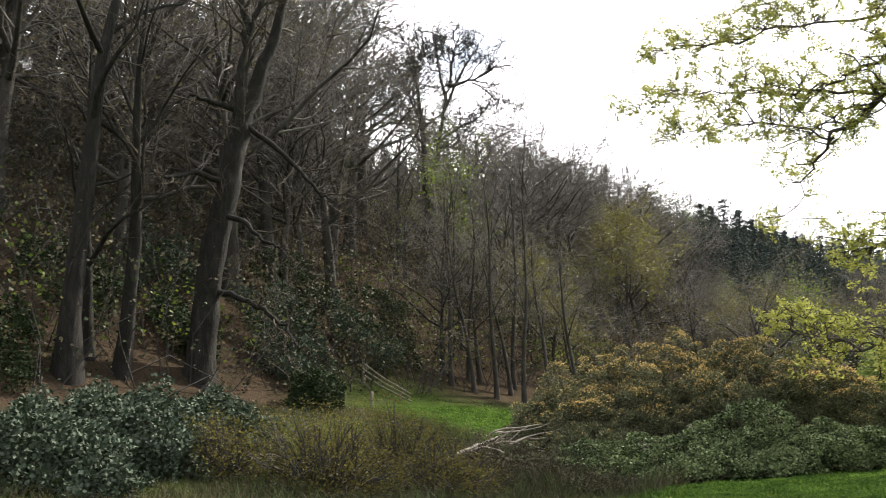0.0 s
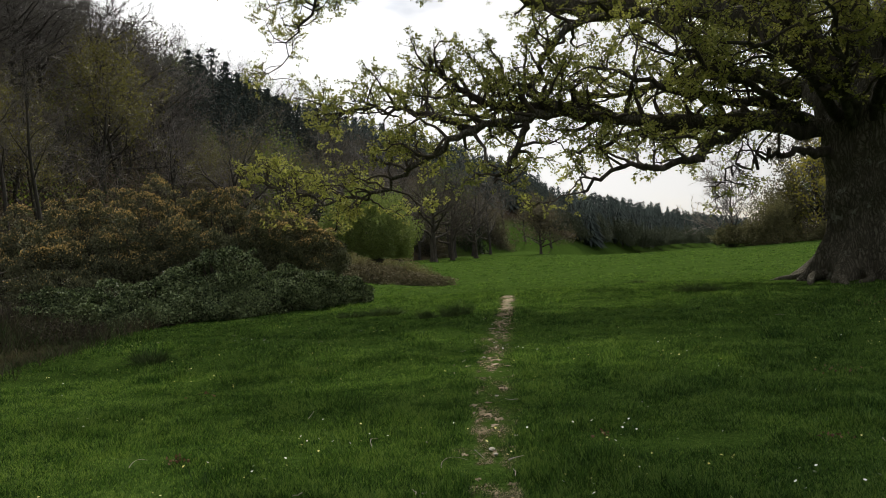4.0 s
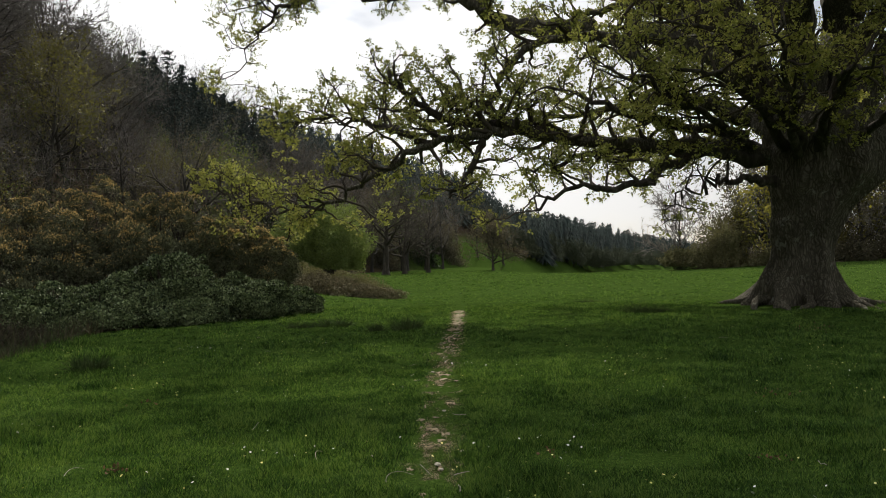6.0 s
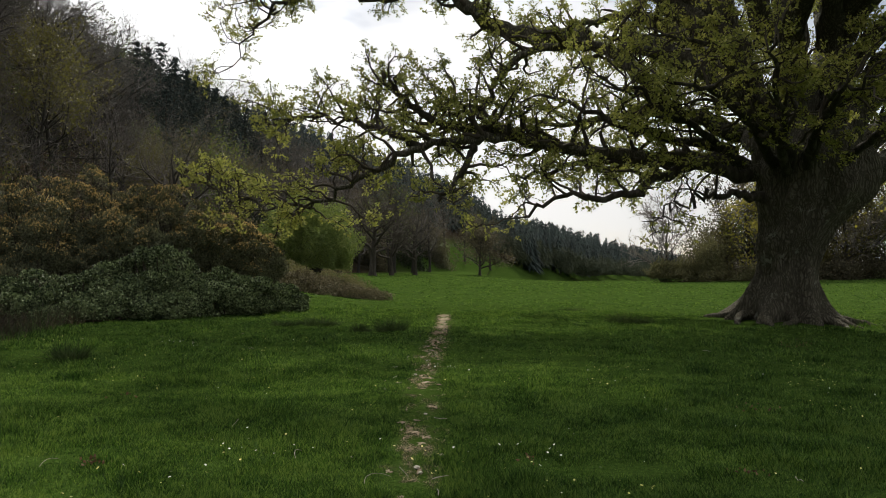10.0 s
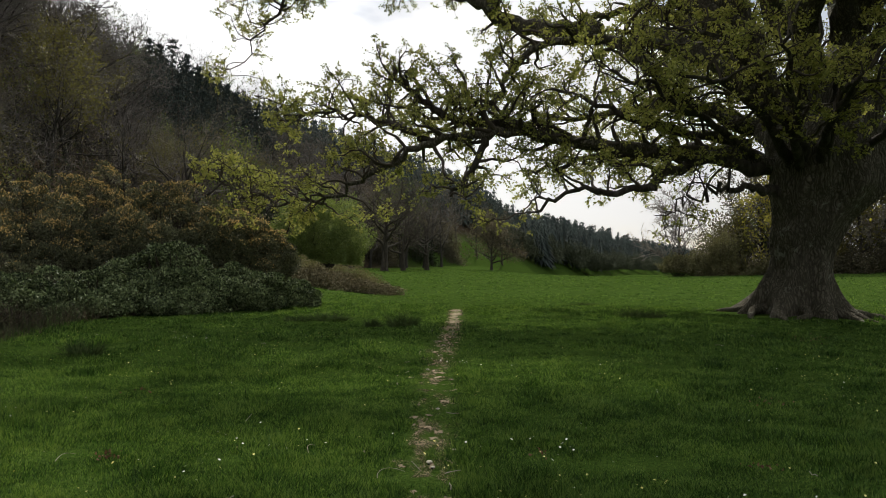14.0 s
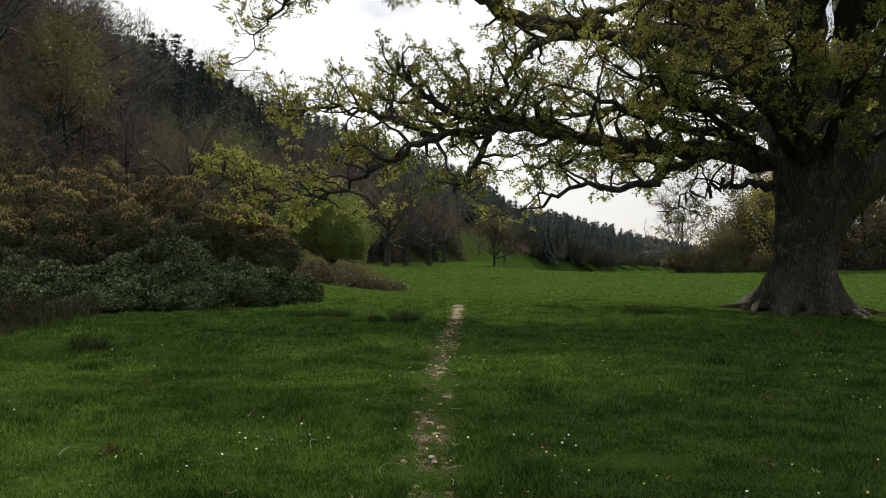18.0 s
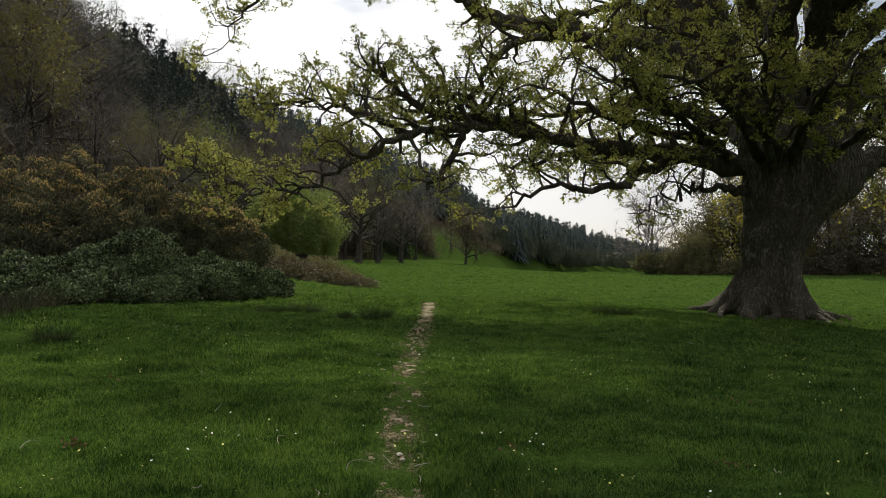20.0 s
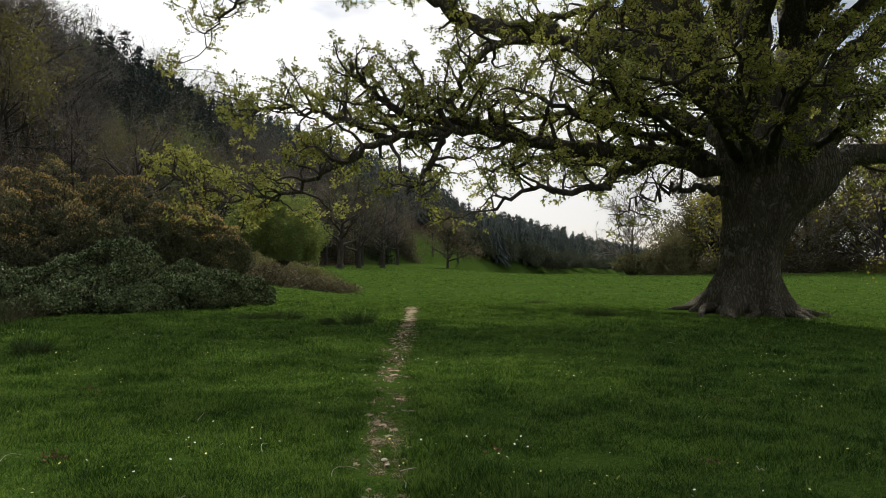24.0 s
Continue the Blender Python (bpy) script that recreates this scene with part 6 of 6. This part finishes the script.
def grass_patch():
    """Short meadow turf in uneven tussocks, thinner and coarser with distance."""
    g = np.random.default_rng(31)
    T = 165000
    round_about = 34000
    r = 2.6 + 26 * g.random(T) ** 1.5
    r[T // 2:T * 5 // 6] = 3.8 + 8.5 * g.random(T * 5 // 6 - T // 2)
    r[T * 5 // 6:] = 26 + 110 * g.random(T - T * 5 // 6) ** 1.1
    a = np.radians(g.uniform(-40, 34, T))
    r = np.concatenate([r, 9 * np.sqrt(g.random(round_about))])
    a = np.concatenate([a, g.uniform(-np.pi, np.pi, round_about)])
    T += round_about
    x, y = r * np.sin(a), r * np.cos(a)
    gx_, gy_ = g.normal(-22.5, 2.3, 6000), g.normal(29, 3.2, 6000)
    x, y, r = np.concatenate([x, gx_]), np.concatenate([y, gy_]), np.concatenate([r, np.hypot(gx_, gy_)])
    T += 6000
    pathy = np.abs(x - path_x(y))
    s, _ = to_foot(x, y)
    keep = ((meadow_edge(x, y) < 0.3) | (np.arange(T) >= T - 6000)) & (g.random(T) < np.clip((pathy - 0.02) / 0.2, 0.6, 1) + (r > 25)) & ((s < -3) | (np.arange(T) >= T - 6000))
    keep &= np.hypot(x - OAK[0], y - OAK[1]) > 1.7
    x, y, r = x[keep], y[keep], r[keep]
    tuss = 2.2 * (patchy(x, y, 0.35, 3) - 0.5) + 1.4 * (patchy(x, y, 1.1, 4) - 0.5) + g.normal(0, 0.25, len(x))
    worn = np.clip(np.abs(x - path_x(y)) / 0.3, 0.4, 1)
    h = (0.03 + 0.032 * np.clip(0.35 + tuss, 0, 1.9) ** 1.4) * (1 + 0.012 * np.minimum(r, 80)) * worn
    wide = 0.045 + 0.002 * np.minimum(r, 60)
    k = 9
    ang, rad = g.uniform(0, 2 * np.pi, (len(x), k)), np.sqrt(g.random((len(x), k))) * wide[:, None]
    bx, by = (x[:, None] + np.cos(ang) * rad).ravel(), (y[:, None] + np.sin(ang) * rad).ravel()
    P = np.stack([bx, by, np.repeat(ground_z(x, y), k) - 0.012], 1)
    V, F = blades(P, np.repeat(h, k), np.repeat(0.003 + 0.00035 * np.minimum(r, 70), k)[:, None], g, 0.5, 0.3)
    return mesh_of("grass", V, F, GRASS)


def path_x(y):
    return np.interp(y, [2, 5, 7, 9, 12, 16, 20, 24, 30], [-0.12, -0.12, -0.2, -0.15, -0.2, 0.0, 0.1, 0.15, 0.2])


tagged(new("grass", grass_patch()), "short uneven green meadow grass", "grass", kind="stuff")


def footpath():
    """Worn scraps of bare soil, close together, where the turf is trodden through; unbroken on the rise."""
    g = np.random.default_rng(33)
    VV, FF, n = [], [], 0
    y = 3.4
    m = 15
    a = np.arange(m) / m * 2 * np.pi
    j = np.arange(m)
    j2 = (j + 1) % m
    while y < 24.8:
        f = min(1.0, max(0.0, (y - 16.5) / 5))
        for _ in range(int(g.random() * 4.2)):
            w, L = g.uniform(0.01, 0.045) + 0.09 * f * g.random(), g.uniform(0.02, 0.11) + 0.14 * f * g.random()
            cx, cy = float(path_x(y)) + g.normal(0, 0.13 * (1 - 0.6 * f)), y + g.uniform(-0.15, 0.15)
            k = g.uniform(0.25, 1.45, m)
            px, py = cx + np.cos(a) * w * k, cy + np.sin(a) * L * k
            for sc, dz in ((1.0, 0.003), (0.6, 0.007)):
                qx, qy = cx + (px - cx) * sc, cy + (py - cy) * sc
                VV.append(np.stack([qx, qy, ground_z(qx, qy) + dz], 1))
            VV.append(np.array([[cx, cy, gz(cx, cy) + g.uniform(0.006, 0.016)]]))
            FF += [np.stack([n + j, n + j2, n + m + j2], 1), np.stack([n + j, n + m + j2, n + m + j], 1), np.stack([n + m + j, n + m + j2, n + 2 * m + 0 * j], 1)]
            n += 2 * m + 1
        y += g.uniform(0.08, 0.34) * (1 - 0.5 * f)
    return mesh_of("footpath", np.concatenate(VV), np.concatenate(FF), SOIL)


def worn_strip():
    """A thin sheet along the path on which bare soil shows in scraps."""
    y = np.arange(3.0, 25.4, 0.1)
    u = np.linspace(-1, 1, 9)
    X = path_x(y)[:, None] + u[None] * (0.42 - 0.1 * smooth((y - 16) / 6))[:, None]
    Y = y[:, None] + 0 * X
    V = np.stack([X, Y, ground_z(X, Y) + 0.005], -1).reshape(-1, 3)
    i = (np.arange(len(y) - 1)[:, None] * 9 + np.arange(8)[None]).reshape(-1, 1)
    me = mesh_of("worn_turf", V, np.concatenate([i, i + 1, i + 10, i + 9], 1), WORN, True)
    along = np.interp(y, [3, 9, 14, 18, 21, 24.4, 25.3], [0.5, 0.53, 0.56, 0.7, 1.0, 1.04, 0.3])
    wear = along[:, None] * np.clip(1.15 - np.abs(u) ** 1.3 * 1.15, 0, 1)[None]
    at = me.attributes.new("wear", "FLOAT", "POINT")
    at.data.foreach_set("value", wear.ravel().astype(np.float32))
    return me


tagged(new("worn_turf", worn_strip()), "browned thin turf along the trodden footpath", "path", kind="structure")
tagged(new("footpath", footpath()), "narrow trodden footpath of pale bare soil in grass", "path", kind="structure")


def rush(seed, x, y, r, h, n=120, mat=None, label="dark green tuft of rushes in the grass"):
    g = np.random.default_rng(seed)
    a, k = g.uniform(0, 6.28, n), r * 0.45 * np.sqrt(g.random(n))
    P = np.stack([np.cos(a) * k, np.sin(a) * k, np.full(n, -0.03)], 1)
    t = Tubes()
    for p in P:
        d = unit(np.array([p[0] * 1.5, p[1] * 1.5, h]) + g.standard_normal(3) * 0.13)
        q = wander(g, p, d, h * g.uniform(0.3, 1.1), 3, 0.1, -0.02)
        t.add(q, [0.006, 0.006, 0.005, 0.002], 3)
    ob = tagged(new("rush_tuft", t.mesh("rush_tuft", mat or RUSH)), label, "grass tuft", "rush tufts")
    ob.location = (x, y, gz(x, y))
    return ob


for k, (x, y, r, h) in enumerate([(-1.09, 18.3, 0.55, 0.55), (-1.75, 18.4, 0.3, 0.35), (-2.9, 19.6, 0.9, 0.4), (-3.6, 19.2, 0.6, 0.3), (-5.66, 12.55, 0.5, 0.42), (4.74, 29.0, 0.9, 0.3),
                                  (4.9, 21.9, 0.7, 0.45), (5.4, 21.6, 0.5, 0.35), (-5.7, 31.5, 1.0, 0.4)]):
    rush(300 + k, x, y, r, h * 0.75, int(110 + 200 * r))


def flowers(name, label, mat, n, seed, size):
    g = np.random.default_rng(seed)
    VV, FF, c = [], [], 0
    hx, hy = -1.5, 6.5
    for _ in range(n):
        if g.random() < 0.35:
            r, a = 4.6 + 13 * g.random() ** 1.4, math.radians(g.uniform(-32, 30))
            hx, hy = r * math.sin(a), r * math.cos(a)
        x, y = hx + g.normal(0, 0.25), hy + g.normal(0, 0.25)
        if meadow_edge(x, y) > 0:
            continue
        z = gz(x, y) + g.uniform(0.05, 0.1)
        b = np.arange(6) / 6 * 6.283
        s = size * g.uniform(0.7, 1.4)
        tilt = g.normal(0, 0.4, 2)
        rim = np.stack([x + np.cos(b) * s, y + np.sin(b) * s, z + s * (np.cos(b) * tilt[0] + np.sin(b) * tilt[1]) + 0.3 * s], 1)
        VV.append(np.concatenate([rim, [[x, y, z]]]))
        j = np.arange(6)
        FF.append(np.stack([c + j, c + (j + 1) % 6, c + 6 + 0 * j], 1))
        c += 7
    return tagged(new(name, mesh_of(name, np.concatenate(VV), np.concatenate(FF), mat)), label, "flowers", kind="stuff")


flowers("daisies", "scattered small white daisies in the grass", WHITE_PETAL, 130, 41, 0.008)
flowers("buttercups", "scattered small yellow flowers in the grass", YELLOW_PETAL, 290, 42, 0.008)


def twig_litter():
    """Broken twigs and dead stalks dropped in the grass, most of them beside the path."""
    g = np.random.default_rng(47)
    t = Tubes()
    for k in range(34):
        y = 4.6 + 13 * g.random() ** 1.5
        x = float(path_x(y)) + g.normal(0, 0.35) if k < 24 else g.uniform(-0.5, 0.5) * y
        if meadow_edge(x, y) > 0:
            continue
        a = g.uniform(0, 6.28)
        p = wander(g, (x, y, 0), (math.cos(a), math.sin(a), 0), g.uniform(0.05, 0.18), 5, 0.3)
        p[:, 2] = ground_z(p[:, 0], p[:, 1]) + 0.035 + g.uniform(0, 0.02, 6)
        t.add(p, np.linspace(0.004, 0.002, 6), 4)
    return t.mesh("twig_litter", DEADWOOD)


tagged(new("twig_litter", twig_litter()), "broken pale twigs lying in the short grass", "twigs", kind="stuff")


def flint(x, y, r, seed):
    """A pale knobbly stone trodden into the path."""
    g = np.random.default_rng(seed)
    bm = bmesh.new()
    bmesh.ops.create_icosphere(bm, subdivisions=2, radius=1.0)
    for v in bm.verts:
        k = 1 + 0.3 * noise.noise(v.co * 1.7 + Vector((seed, 0, 0)))
        v.co = Vector((v.co.x * r * k * 1.3, v.co.y * r * k, v.co.z * r * k * 0.55))
    me = bpy.data.meshes.new("flint_stone")
    bm.to_mesh(me)
    bm.free()
    me.materials.append(FLINT)
    ob = tagged(new("flint_stone", me), "small pale stone lying on the trodden path", "stone", "path stones")
    ob.location = (x, y, gz(x, y) + 0.01 + r * 0.25)
    ob.rotation_euler = (0, 0, g.uniform(0, 6.28))


FLINT = material("pale_flint", [(0.3, (0.32, 0.29, 0.22)), (0.7, (0.6, 0.56, 0.46))], 14.0, 0.8, 0.004, 60.0)
for k, (x, y, r) in enumerate([(-0.15, 6.22, 0.024), (-0.12, 6.1, 0.014), (0.04, 6.6, 0.015), (-0.12, 8.23, 0.016), (-0.31, 11.27, 0.02)]):
    flint(x, y, r, 700 + k)


def dead_leaves(x, y, n, spread, seed):
    """A drift of curled brown leaves caught in the grass."""
    g = np.random.default_rng(seed)
    px, py = x + g.normal(0, spread, n), y + g.normal(0, spread, n)
    P = np.stack([px, py, ground_z(px, py) + g.uniform(0.03, 0.055, n)], 1)
    V, F = leaves(P, 0.034, g, 0.1, 0.36, 0.25)
    tagged(new("dead_leaves", mesh_of("dead_leaves", V, F, DEAD_LEAF)), "few curled red-brown dead leaves in the grass", "leaves", "leaf drifts", kind="stuff")


DEAD_LEAF = material("dead_brown_leaf", [(0.2, (0.08, 0.04, 0.022)), (0.8, (0.24, 0.14, 0.08))], 4.0, 0.8, island=0.6)
for k, (x, y, n, w) in enumerate([(-2.59, 6.23, 22, 0.06), (2.35, 6.13, 12, 0.07), (0.75, 6.57, 8, 0.05), (-3.4, 9.2, 10, 0.12), (3.6, 9.0, 12, 0.15), (7.2, 16.5, 30, 0.3)]):
    dead_leaves(x, y, n, w, 720 + k)


def fallen_twig(x, y, length, turn, curl):
    """A thin pale dead twig lying bent in the grass."""
    n = 14
    a = turn + np.linspace(0, curl, n)
    p = np.zeros((n, 3))
    p[1:, 0], p[1:, 1] = np.cumsum(np.cos(a[1:])) * length / n, np.cumsum(np.sin(a[1:])) * length / n
    p[:, 0] += x
    p[:, 1] += y
    p[:, 2] = ground_z(p[:, 0], p[:, 1]) + 0.045 + 0.03 * np.sin(np.linspace(0, 3.1, n))
    t = Tubes()
    t.add(p, np.linspace(0.0026, 0.0014, n), 5)
    tagged(new("fallen_twig", t.mesh("fallen_twig", DEADWOOD)), "thin pale dead twig lying bent in the grass", "twigs", "fallen twigs")


for x, y, L, turn, curl in [(-0.5, 5.72, 0.32, 1.9, -2.2), (-0.2, 5.9, 0.25, 2.4, -0.9), (-1.9, 7.6, 0.3, 1.2, 0.8), (-2.9, 6.0, 0.26, 1.7, -0.6), (-1.1, 6.4, 0.3, 2.0, -0.8)]:
    fallen_twig(x, y, L, turn, curl)
